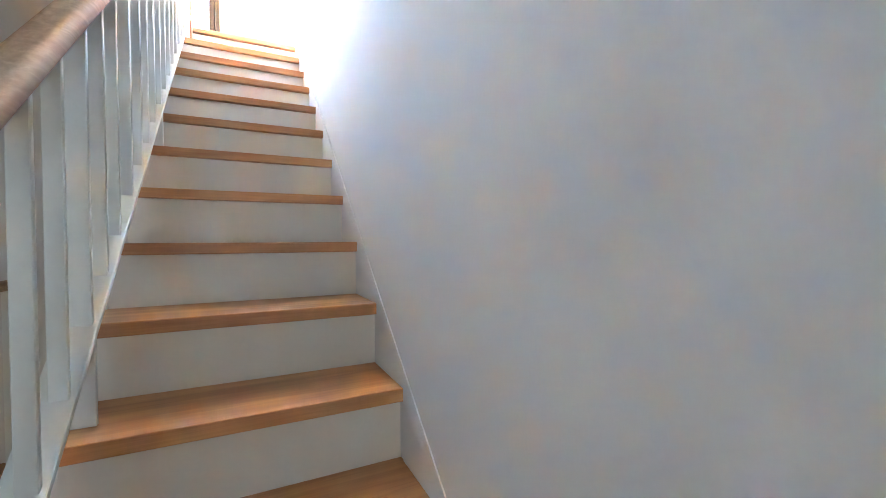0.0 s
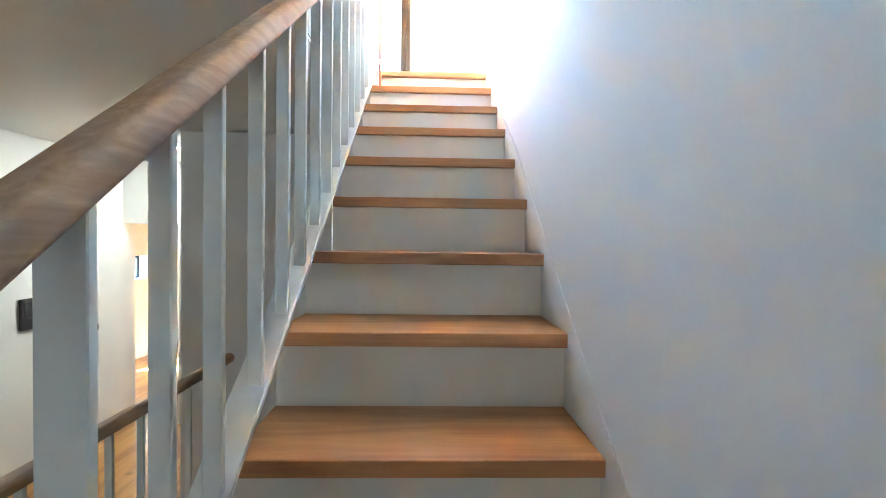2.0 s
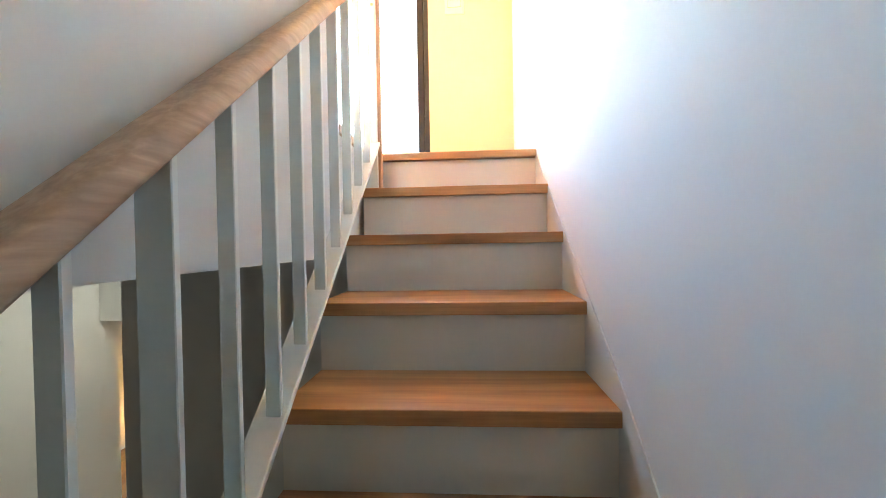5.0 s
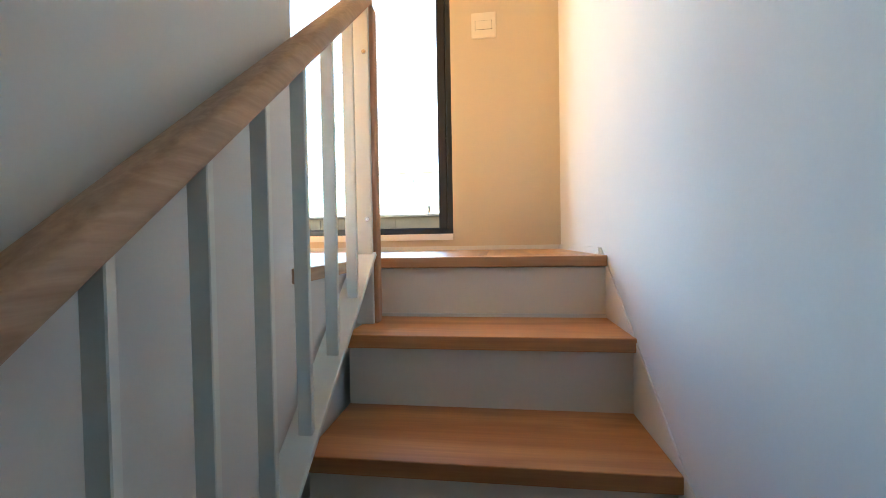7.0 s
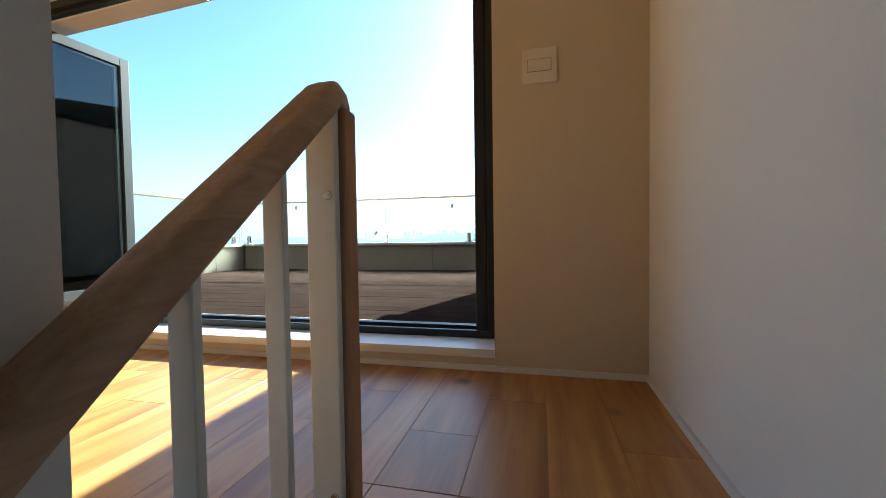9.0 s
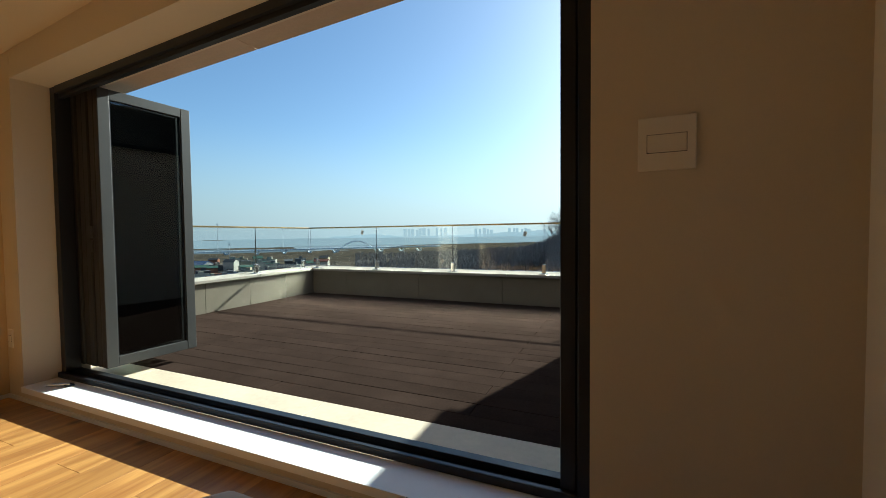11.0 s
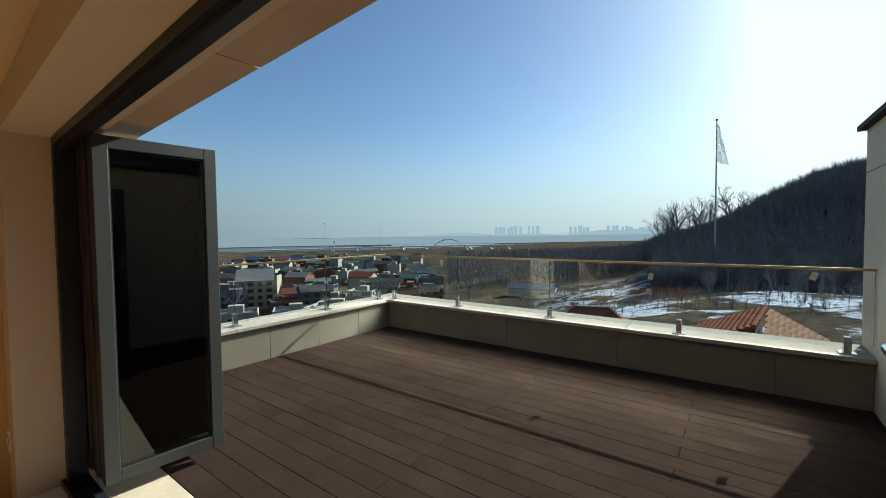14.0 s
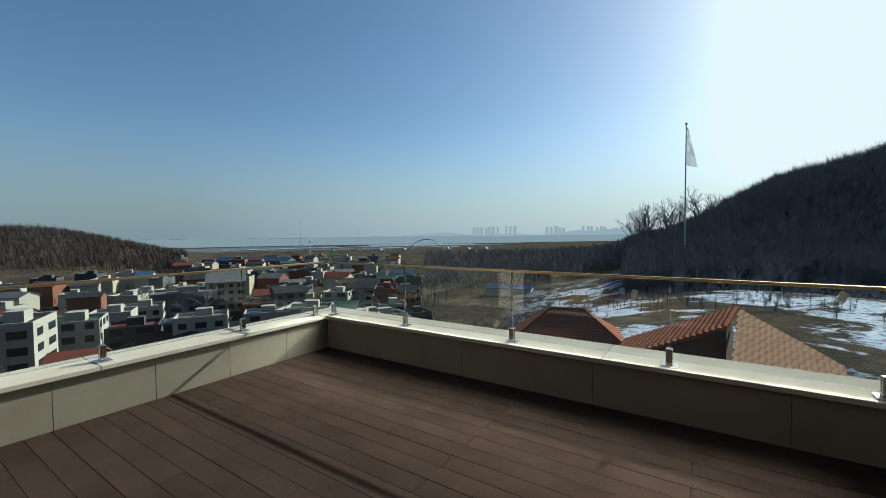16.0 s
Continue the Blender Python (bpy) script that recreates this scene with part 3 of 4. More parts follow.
for x, y in ((-2.35, 0.55), (-2.35, 0.9)):
    dl = thing("downlight", "small round recessed downlight, switched on", "lamp", x, y, HALL_CEIL, group="hall downlights")
    bm = bmesh.new()
    cyl(bm, (0, 0, -0.004), (0, 0, 0), 0.045, 0.045, 24)
    part("ring", bm, M_STEEL, dl)
    bm = bmesh.new()
    cyl(bm, (0, 0, -0.006), (0, 0, -0.004), 0.03, 0.03, 20)
    part("lens", bm, M_SPOT, dl)

# windows of the room beyond the hall
def small_window(name, label, boxes):
    w = thing(name, label, "window", *boxes[0][:1], boxes[0][2], boxes[0][4], kind="structure")
    for b in boxes:
        bm = bmesh.new()
        box(bm, *b, 0.002)
        part("frame", bm, M_ALU, w).location = -w.location
    return w


small_window("window_2", "small dark-framed window in a white wall",
             [(-4.68, -4.64, 2.98, 3.01, -1.70, -1.375), (-4.68, -4.64, 3.33, 3.36, -1.70, -1.375), (-4.68, -4.64, 3.01, 3.33, -1.70, -1.67), (-4.68, -4.64, 3.01, 3.33, -1.405, -1.375)])
small_window("window_3", "dark-framed window with one mullion",
             [(WX0, WX0 + 0.04, 4.5, 4.54, WZ0, WZ1), (WX1 - 0.04, WX1, 4.5, 4.54, WZ0, WZ1), (WX0 + 0.04, WX1 - 0.04, 4.5, 4.54, WZ0, WZ0 + 0.04),
              (WX0 + 0.04, WX1 - 0.04, 4.5, 4.54, WZ1 - 0.04, WZ1), (WX0 + 0.04, WX1 - 0.04, 4.5, 4.54, -2.02, -1.95)])


# white door at the end of the hall
def hall_door():
    d = thing("door_2", "white painted hall door on three steel hinges", "door", -2.06, 1.15, HALL_Z, kind="structure")
    bm = bmesh.new()
    box(bm, -2.262, -1.972, 1.128, 1.149, HALL_Z + 0.006, -1.004, 0.002)
    leaf = part("leaf", bm, M_RISER, d)
    leaf.location = -d.location
    for b in ((-2.33, -2.268, 1.134, 1.149, HALL_Z, -0.94), (-2.268, -1.972, 1.134, 1.149, -1.0, -0.94)):
        bm = bmesh.new()
        box(bm, *b, 0.002)
        part("casing", bm, M_STEEL, d).location = -d.location
    for z in (-1.19, -1.95, -2.66):
        bm = bmesh.new()
        cyl(bm, (-2.265, 1.124, z - 0.05), (-2.265, 1.124, z + 0.05), 0.007, n=10)
        box(bm, -2.29, -2.24, 1.1255, 1.1285, z - 0.048, z + 0.048)
        part("hinge", bm, M_CHROME, d, "steel butt hinge").location = -d.location


hall_door()

# ceiling vent
def vent():
    v = thing("ceiling_vent", "white slotted ceiling air grille", "vent", -2.62, 0.45, 2.08)
    v.rotation_euler = (0, -math.atan(0.085), 0)
    bm = bmesh.new()
    for b in ((-0.16, 0.16, -0.16, -0.14, -0.008, 0.02), (-0.16, 0.16, 0.14, 0.16, -0.008, 0.02), (-0.16, -0.14, -0.14, 0.14, -0.008, 0.02), (0.14, 0.16, -0.14, 0.14, -0.008, 0.02)):
        box(bm, *b)
    part("frame", bm, M_CEIL, v)
    bm = bmesh.new()
    box(bm, -0.14, 0.14, -0.14, 0.14, 0.004, 0.01)
    part("backing", bm, M_JOINT, v)
    for i in range(9):
        bm = bmesh.new()
        x = -0.125 + i * 0.031
        box(bm, x - 0.011, x + 0.011, -0.14, 0.14, -0.006, 0.004)
        part("slat", bm, M_CEIL, v)


vent()

# paper stickers left on the balustrade glass
def stickers():
    M_PAPER = plain("paper_sticker", (0.55, 0.50, 0.40), 0.8, vary=0.1, relief=0.02)
    for x, z, a in ((-1.54, 0.947, 12), (-0.43, 1.01, 20), (-3.94, 0.99, 15), (-2.66, 0.59, 40)):
        bm = bmesh.new()
        box(bm, -0.02, 0.02, -0.0004, 0, -0.03, 0.03)
        ob = part("glass_sticker", bm, M_PAPER)
        ob.matrix_basis = pose(x, 4.6836, z, 0, a, 0)
        tagged(ob, "small pale paper sticker on the glass balustrade", "sticker", group="glass stickers")


stickers()

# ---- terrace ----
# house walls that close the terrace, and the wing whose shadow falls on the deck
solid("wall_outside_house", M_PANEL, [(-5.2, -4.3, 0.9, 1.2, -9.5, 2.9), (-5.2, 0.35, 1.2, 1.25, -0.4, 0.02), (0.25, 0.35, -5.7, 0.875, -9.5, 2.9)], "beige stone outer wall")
solid("wall_wing", M_STONE, [(-0.10, 3.2, 1.252, 5.08, -9.5, 2.13)], "pale stone wing of the house beside the terrace")
solid("wing_roof", M_JOINT, [(-0.15, 3.25, 1.41, 5.13, 2.132, 2.17)], "thin dark metal roof edge on the wing", "roof")
solid("wing_joint", M_JOINT, [(-0.1015, 1.0, 5.0, 5.0815, 1.795, 1.80), (-0.1015, -0.09, 1.26, 5.0, 1.795, 1.80)], "dark horizontal joint between wall panels", "joint")
solid("roof_house", M_JOINT, [(-5.3, 0.4, -5.8, 1.2, 2.9, 3.0)], "flat roof slab")
solid("terrace_slab", M_JOINT, [(-5.2, 0.37, 1.25, 5.04, -0.4, DECK_Z - 0.03)], "slab under the terrace boards")
solid("wall_parapet", M_JOINT, [(-5.19, -4.86, 1.25, 5.03, -0.4, 0.415), (-4.86, -0.10, 4.66, 5.03, -0.4, 0.415)], "core of the terrace parapet")


def pieces():
    # soffit and lintel facing above the door
    par = thing("lintel_facing", "beige travertine panels over the folding door", "cladding", -2, 1.3, 1.93, kind="structure")
    edges = [-5.2, -3.95, -2.32, -0.69, -0.16]
    for a, b in zip(edges, edges[1:]):
        bm = bmesh.new()
        za, zb = 1.921 + 0.05 * (a + 3.5), 1.921 + 0.05 * (b + 3.5)
        prism(bm, [(a + 0.003, za), (b - 0.003, zb), (b - 0.003, 2.8), (a + 0.003, 2.8)], 1.202, 1.40, 1)
        part("panel", bm, M_SOFFIT, par).location = -par.location
    # threshold stone
    par = thing("threshold", "cream stone threshold outside the folding door", "threshold", -2, 1.3, DECK_Z, kind="structure")
    edges = [-4.84, -3.3, -1.9, -0.62, -0.102]
    for a, b in zip(edges, edges[1:]):
        bm = bmesh.new()
        box(bm, a + 0.001, b - 0.001, 1.13, 1.405, 0.0, DECK_Z, 0.002)
        part("slab", bm, M_STONE, par).location = -par.location
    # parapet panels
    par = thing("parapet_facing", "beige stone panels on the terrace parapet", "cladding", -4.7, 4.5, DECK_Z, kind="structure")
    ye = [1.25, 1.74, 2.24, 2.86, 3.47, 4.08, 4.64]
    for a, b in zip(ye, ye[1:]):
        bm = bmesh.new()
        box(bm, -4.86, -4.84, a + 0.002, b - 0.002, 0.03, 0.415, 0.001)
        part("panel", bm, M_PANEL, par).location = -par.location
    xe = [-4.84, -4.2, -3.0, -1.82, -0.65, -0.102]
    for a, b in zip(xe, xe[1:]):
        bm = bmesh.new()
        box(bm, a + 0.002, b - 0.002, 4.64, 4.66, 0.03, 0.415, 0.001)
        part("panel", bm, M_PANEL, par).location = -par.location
    # coping stones
    par = thing("coping", "pale stone coping on the terrace parapet", "coping", -4.8, 4.6, 0.415, kind="structure")
    ye = [1.25, 2.5, 3.6, 4.585]
    for a, b in zip(ye, ye[1:]):
        bm = bmesh.new()
        box(bm, -5.22, -4.80, a + 0.002, b - 0.002, 0.416, 0.451, 0.004, 2)
        part("stone", bm, M_COPING, par).location = -par.location
    xe = [-5.22, -3.83, -2.65, -1.75, -0.102]
    for a, b in zip(xe, xe[1:]):
        bm = bmesh.new()
        box(bm, a + 0.002, b - 0.002, 4.59, 5.06, 0.416, 0.451, 0.004, 2)
        part("stone", bm, M_COPING, par).location = -par.location
    # deck boards along x
    par = thing("deck", "dark brown ribbed composite terrace boards", "decking", -2, 3, DECK_Z, kind="structure")
    rng = random.Random(4)
    y, i = 1.409, 0
    while y < 4.63:
        x = -4.84
        ends = [-3.55, -1.15, -0.102] if i % 2 else [-2.35, -0.102]
        for e in ends:
            bm = bmesh.new()
            w = min(0.1342, 4.638 - y)
            box(bm, x + 0.0015, e - 0.0015, y, y + w, DECK_Z - 0.022, DECK_Z + rng.uniform(-0.0008, 0.0008), 0.0012, 1)
            part("board", bm, M_DECK, par).location = -par.location
            x = e
        y += 0.1365
        i += 1


def clamp(x, y, turn):
    c = thing("glass_clamp", "polished steel spigot clamp holding the glass balustrade", "clamp", x, y, 0.451, group="glass clamps")
    c.rotation_euler = (0, 0, radians(turn))
    bm = bmesh.new()
    box(bm, -0.05, 0.05, -0.05, 0.05, 0, 0.010, 0.003, 2)
    part("foot", bm, M_CHROME, c)
    for s in (-1, 1):
        bm = bmesh.new()
        box(bm, -0.022, 0.022, min(s * 0.008, s * 0.024), max(s * 0.008, s * 0.024), 0.010, 0.125, 0.004, 2)
        part("jaw", bm, M_CHROME, c)
    for z in (0.045, 0.09):
        bm = bmesh.new()
        cyl(bm, (0, -0.0235, z), (0, -0.027, z), 0.008, 0.007, 12)
        part("screw", bm, M_CHROME, c)


def glass_rail():
    g = thing("glass_balustrade", "frameless clear glass balustrade with a thin metal cap", "railing", -4.8, 4.59, 0.5)
    xs = [-4.92, -3.70, -2.51, -1.31, -0.102]
    for a, b in zip(xs, xs[1:]):
        bm = bmesh.new()
        box(bm, a + 0.004, b - 0.004, 4.684, 4.696, 0.49, 1.064, 0.001)
        p = part("pane", bm, M_GLASS, g)
        p.location = -g.location
        p.visible_shadow = False
    ys = [1.25, 2.55, 3.66, 4.674]
    for a, b in zip(ys, ys[1:]):
        bm = bmesh.new()
        box(bm, -4.946, -4.934, a + 0.004, b - 0.004, 0.49, 1.064, 0.001)
        p = part("pane", bm, M_GLASS, g)
        p.location = -g.location
        p.visible_shadow = False
    bm = bmesh.new()
    box(bm, -4.95, -0.102, 4.678, 4.702, 1.060, 1.080, 0.003)
    part("cap", bm, M_BRASS, g, "thin metal cap").location = -g.location
    bm = bmesh.new()
    box(bm, -4.952, -4.928, 1.25, 4.677, 1.060, 1.080, 0.003)
    part("cap", bm, M_BRASS, g, "thin metal cap").location = -g.location
    for x in (-4.78, -3.70, -2.51, -1.31, -0.24):
        clamp(x, 4.69, 0)
    for y in (1.45, 2.55, 3.66, 4.54):
        clamp(-4.94, y, 90)


glass_rail()

# ---- land and distance ----
EYE = (-1.08, 1.40, 1.38)


def smooth(a, b, t):
    t = max(0.0, min(1.0, (t - a) / (b - a)))
    return t * t * (3 - 2 * t)


def land_z(x, y):
    """Height of the ground: the house on a slope, a valley floor, wooded hills on both sides."""
    r = math.hypot(x, y)
    az = math.degrees(math.atan2(x, y))
    z = -9.5 - 21.5 * smooth(18, 150, r)
    # terraced fields rising towards the hill
    s = smooth(-36, 4, az) if abs(az) < 90 else smooth(180, 90, abs(az))
    z += s * 14.0 * smooth(15, 110, r) * (1 - 0.25 * smooth(300, 700, r))
    # wooded hill
    k = (smooth(-14, -6, az) * 14 + smooth(-6, 8, az) * 31 + smooth(4, 40, az) * 54) * smooth(170, 110, abs(az))
    z += k * smooth(130, 320, r) * (1 - smooth(420, 900, r))
    # hill beyond the town
    k2 = smooth(-63, -80, az) * 36 * smooth(-175, -120, az)
    z += k2 * smooth(300, 620, r) * (1 - smooth(900, 1500, r))
    z += 0.9 * noise.noise(Vector((x * 0.03, y * 0.03, 0))) * smooth(20, 60, r)
    return z - smooth(700, 1200, r) * 2.0


def spot(az, r):
    return EYE[0] + r * math.sin(radians(az)), EYE[1] + r * math.cos(radians(az))


def aim(az, el, r):
    x, y = spot(az, r)
    return Vector((x, y, EYE[2] + r * math.tan(radians(el))))


def ground():
    m, nt, b = material("winter_ground")
    mp = coords(nt)
    n1 = add(nt, "ShaderNodeTexNoise", Scale=0.035, Detail=9.0, Roughness=0.7)
    n2 = add(nt, "ShaderNodeTexNoise", Scale=0.5, Detail=7.0, Roughness=0.72)
    n3 = add(nt, "ShaderNodeTexNoise", Scale=0.085, Detail=12.0, Roughness=0.72, Distortion=0.5)
    for n in (n1, n2, n3):
        nt.links.new(mp.outputs[0], n.inputs["Vector"])
    mx = add(nt, "ShaderNodeMix")
    mx.inputs[0].default_value = 0.4
    nt.links.new(n1.outputs["Fac"], mx.inputs[2])
    nt.links.new(n2.outputs["Fac"], mx.inputs[3])
    soil = ramp(nt, mx.outputs[0], [(0.36, (0.022, 0.021, 0.018)), (0.5, (0.05, 0.043, 0.033)), (0.66, (0.13, 0.10, 0.065))])
    snow = ramp(nt, n3.outputs["Fac"], [(0.50, (0, 0, 0)), (0.53, (1, 1, 1))])
    n4 = add(nt, "ShaderNodeTexNoise", Scale=1.6, Detail=6.0, Roughness=0.75)
    nt.links.new(mp.outputs[0], n4.inputs["Vector"])
    tufts = ramp(nt, n4.outputs["Fac"], [(0.40, (0.1, 0.1, 0.1)), (0.50, (1, 1, 1))])
    at = nt.nodes.new("ShaderNodeAttribute")
    at.attribute_name = "snow"
    ml = nt.nodes.new("ShaderNodeMath")
    ml.operation = "MULTIPLY"
    nt.links.new(snow.outputs[0], ml.inputs[0])
    nt.links.new(at.outputs["Fac"], ml.inputs[1])
    mc = nt.nodes.new("ShaderNodeMix")
    mc.data_type = "RGBA"
    mt = nt.nodes.new("ShaderNodeMath")
    mt.operation = "MULTIPLY"
    nt.links.new(ml.outputs[0], mt.inputs[0])
    nt.links.new(tufts.outputs[0], mt.inputs[1])
    nt.links.new(mt.outputs[0], mc.inputs[0])
    nt.links.new(soil.outputs[0], mc.inputs[6])
    mc.inputs[7].default_value = (0.44, 0.48, 0.56, 1)
    nt.links.new(mc.outputs[2], b.inputs["Base Color"])
    b.inputs["Roughness"].default_value = 1.0
    b.inputs["Specular IOR Level"].default_value = 0.0
    bump(nt, b, n2.outputs["Fac"], 0.8, 0.5)
    radii = [0.0]
    r = 6.0
    while r < 4700:
        radii.append(r)
        r *= 1.045
    radii.append(4800.0)
    n = 300
    verts, faces, snowy = [], [], []
    for r in radii:
        for i in range(n):
            a = 2 * math.pi * i / n
            x, y = r * math.sin(a), r * math.cos(a)
            verts.append((x, y, land_z(x, y) if r else -9.5))
            az = math.degrees(math.atan2(x, y))
            snowy.append(smooth(-27, -14, az) * smooth(40, 25, az) * smooth(25, 50, r) * (1 - smooth(170, 230, r)))
    for j in range(len(radii) - 1):
        for i in range(n):
            faces.append((j * n + i, j * n + (i + 1) % n, (j + 1) * n + (i + 1) % n, (j + 1) * n + i))
    me = bpy.data.meshes.new("ground")
    me.from_pydata(verts, [], faces)
    me.materials.append(m)
    a = me.attributes.new("snow", "FLOAT", "POINT")
    a.data.foreach_set("value", snowy)
    for p in me.polygons:
        p.use_smooth = True
    g = new("ground", me)
    tagged(g, "winter fields and slopes with patches of snow", "ground", kind="structure")


ground()


# far hills as a backdrop; the haze is put into their glowing colour
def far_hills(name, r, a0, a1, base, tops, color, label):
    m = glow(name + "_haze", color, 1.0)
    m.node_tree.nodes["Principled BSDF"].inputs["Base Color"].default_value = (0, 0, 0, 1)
    verts, faces = [], []
    n = 160
    for i in range(n + 1):
        f = i / n
        az = a0 + (a1 - a0) * f
        x, y = spot(az, r)
        p = f * (len(tops) - 1)
        k = min(int(p), len(tops) - 2)
        el = tops[k] + (tops[k + 1] - tops[k]) * smooth(0, 1, p - k)
        el += 0.10 * noise.noise(Vector((az * 0.5, r * 0.01, 0))) + 0.04 * noise.noise(Vector((az * 3.0, r * 0.01, 5)))
        verts += [(x, y, EYE[2] + r * math.tan(radians(base))), (x, y, EYE[2] + r * math.tan(radians(el)))]
    for i in range(n):
        faces.append((2 * i, 2 * i + 2, 2 * i + 3, 2 * i + 1))
    me = bpy.data.meshes.new(name)
    me.from_pydata(verts, [], faces)
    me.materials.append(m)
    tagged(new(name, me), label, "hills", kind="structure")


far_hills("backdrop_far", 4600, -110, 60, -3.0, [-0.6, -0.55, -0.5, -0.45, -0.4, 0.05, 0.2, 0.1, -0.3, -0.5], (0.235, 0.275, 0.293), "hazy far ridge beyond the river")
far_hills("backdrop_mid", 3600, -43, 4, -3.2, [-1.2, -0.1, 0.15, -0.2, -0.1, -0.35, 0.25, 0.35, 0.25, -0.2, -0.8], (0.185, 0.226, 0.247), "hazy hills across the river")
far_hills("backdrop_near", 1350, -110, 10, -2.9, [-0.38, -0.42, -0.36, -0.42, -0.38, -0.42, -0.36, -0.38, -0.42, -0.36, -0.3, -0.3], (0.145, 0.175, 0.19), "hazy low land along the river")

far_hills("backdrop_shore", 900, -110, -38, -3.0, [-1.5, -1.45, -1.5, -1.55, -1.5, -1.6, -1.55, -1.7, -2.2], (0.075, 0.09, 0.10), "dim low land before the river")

# river
M_WATER = plain("river_water", (0.15, 0.18, 0.20), 0.7, spec=0.1, vary=0.06, scale=0.01, grain=0.2, relief=0.05)
bm = bmesh.new()
vs = [bm.verts.new((*spot(az, r), -32.2)) for az, r in ((-42, 780), (-30, 640), (-8, 640), (4, 2400), (-22, 3400), (-46, 3300))]
bm.faces.new(vs)
bmesh.ops.recalc_face_normals(bm, faces=bm.faces)
tagged(part("water", bm, M_WATER), "broad pale river in haze", "river", kind="structure")

# arched bridge
M_BRIDGE = plain("pale_bridge_paint", (0.62, 0.66, 0.68), 0.6, vary=0.05, scale=0.05, grain=1, relief=0)


def bridge():
    r = 800
    b = thing("arched_bridge", "long pale river bridge with one white arch", "bridge", *spot(-36, r), -31)
    off = -b.location
    bm = bmesh.new()
    sweep(bm, [aim(az, -1.93 + 0.008 * (az + 60), r) for az in (-62, -54, -46, -38, -30, -24)], rounded(6, 2.4, 0.4, 1), Vector((-0.6, 0.8, 0)))
    part("deck", bm, M_BRIDGE, b).location = off
    for az in (-52, -48.5, -45.2, -42, -38.7, -32.4, -29.5, -27):
        bm = bmesh.new()
        for s in (-1, 1):
            cyl(bm, aim(az, -2.4, r), aim(az + 0.35 * s, -1.95, r), 1.6, 1.6, 6)
        part("pier", bm, M_BRIDGE, b).location = off
    bm = bmesh.new()
    pts = [aim(-38.4 + 5.4 * i / 24, -2.35 + 1.55 * math.sin(math.pi * i / 24) ** 0.8, r) for i in range(25)]
    sweep(bm, pts, rounded(3, 2.2, 0.5, 1), Vector((-0.6, 0.8, 0)))
    part("arch", bm, M_BRIDGE, b).location = off


bridge()

# apartment towers beyond the river, haze put into their glowing colour
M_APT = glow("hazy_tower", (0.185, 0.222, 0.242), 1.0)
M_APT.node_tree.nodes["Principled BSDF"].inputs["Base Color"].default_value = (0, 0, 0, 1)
rng = random.Random(11)
for c, n, top in ((-27.0, 7, 0.85), (-23.5, 3, 1.0), (-17.5, 5, 0.8), (-12.5, 6, 0.75), (-9.3, 4, 0.7)):
    for i in range(n):
        az = c + (i - n / 2) * 0.55 + rng.uniform(-0.1, 0.1)
        t = aim(az, top + rng.uniform(-0.18, 0.12), 3500)
        bm = bmesh.new()
        w = rng.uniform(9, 15)
        box(bm, -w, w, -8, 8, t.z - 90, t.z)
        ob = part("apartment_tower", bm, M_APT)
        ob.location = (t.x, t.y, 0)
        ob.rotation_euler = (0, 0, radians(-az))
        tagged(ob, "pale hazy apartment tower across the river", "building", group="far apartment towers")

# pylons and masts
M_MAST = plain("galvanised_mast", (0.35, 0.37, 0.39), 0.6, 0.3, vary=0.05, relief=0)
for az, el, r, rad in ((-52.9, 1.6, 900, 0.5), (-45.3, 0.9, 1200, 0.5), (-51.7, -0.9, 420, 0.25)):
    mt = thing("mast", "tall thin mast in the valley", "mast", *spot(az, r), -31)
    t = aim(az, el, r)
    bm = bmesh.new()
    cyl(bm, (0, 0, 0), (0, 0, t.z + 31), rad, rad * 0.6, 6)
    part("pole", bm, M_MAST, mt)
    bm = bmesh.new()
    box(bm, -rad * 4, rad * 4, -rad, rad, t.z + 29.5, t.z + 31)
    part("head", bm, M_MAST, mt)

# flagpole with a hanging flag
M_FLAG = plain("pale_flag_cloth", (0.62, 0.64, 0.66), 0.9, vary=0.1, scale=1, grain=5, relief=0.1)
fx, fy = spot(-2.35, 200)
fp = thing("flagpole", "tall white flagpole with a limp pale flag", "flagpole", fx, fy, land_z(fx, fy))
ft = aim(-2.35, 12.7, 200).z - fp.location.z
bm = bmesh.new()
cyl(bm, (0, 0, 0), (0, 0, ft), 0.38, 0.2, 10)
part("pole", bm, M_MAST, fp)
bm = bmesh.new()
bmesh.ops.create_uvsphere(bm, u_segments=10, v_segments=8, radius=0.5, matrix=Matrix.Translation((0, 0, ft + 0.3)))
part("finial", bm, M_BRASS, fp)
bm = bmesh.new()
for i in range(13):
    f = i / 12
    for j, u in enumerate((0.0, 0.5, 1.0)):
        wx = 0.2 + u * (0.5 + 3.6 * f) * (1 - 0.35 * smooth(0.85, 1.0, f) * (1 - u))
        bm.verts.new((wx, 0.5 * math.sin(f * 7 + u * 3), ft - 1.5 - 15.5 * f - 1.5 * u * f))
bm.verts.ensure_lookup_table()
for i in range(12):
    for j in range(2):
        a = i * 3 + j
        bm.faces.new([bm.verts[k] for k in (a, a + 1, a + 4, a + 3)])
bmesh.ops.solidify(bm, geom=bm.faces[:], thickness=0.05)
part("flag", bm, M_FLAG, fp, "limp pale cloth flag")


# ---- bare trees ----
# bark colour lifted towards grey: distance haze is put into it
M_BARK_HAZED = plain("haze_lightened_bark", (0.15, 0.146, 0.15), 1.0, spec=0.0, vary=0.3, scale=1.0, grain=8, relief=0.3, shift=True)


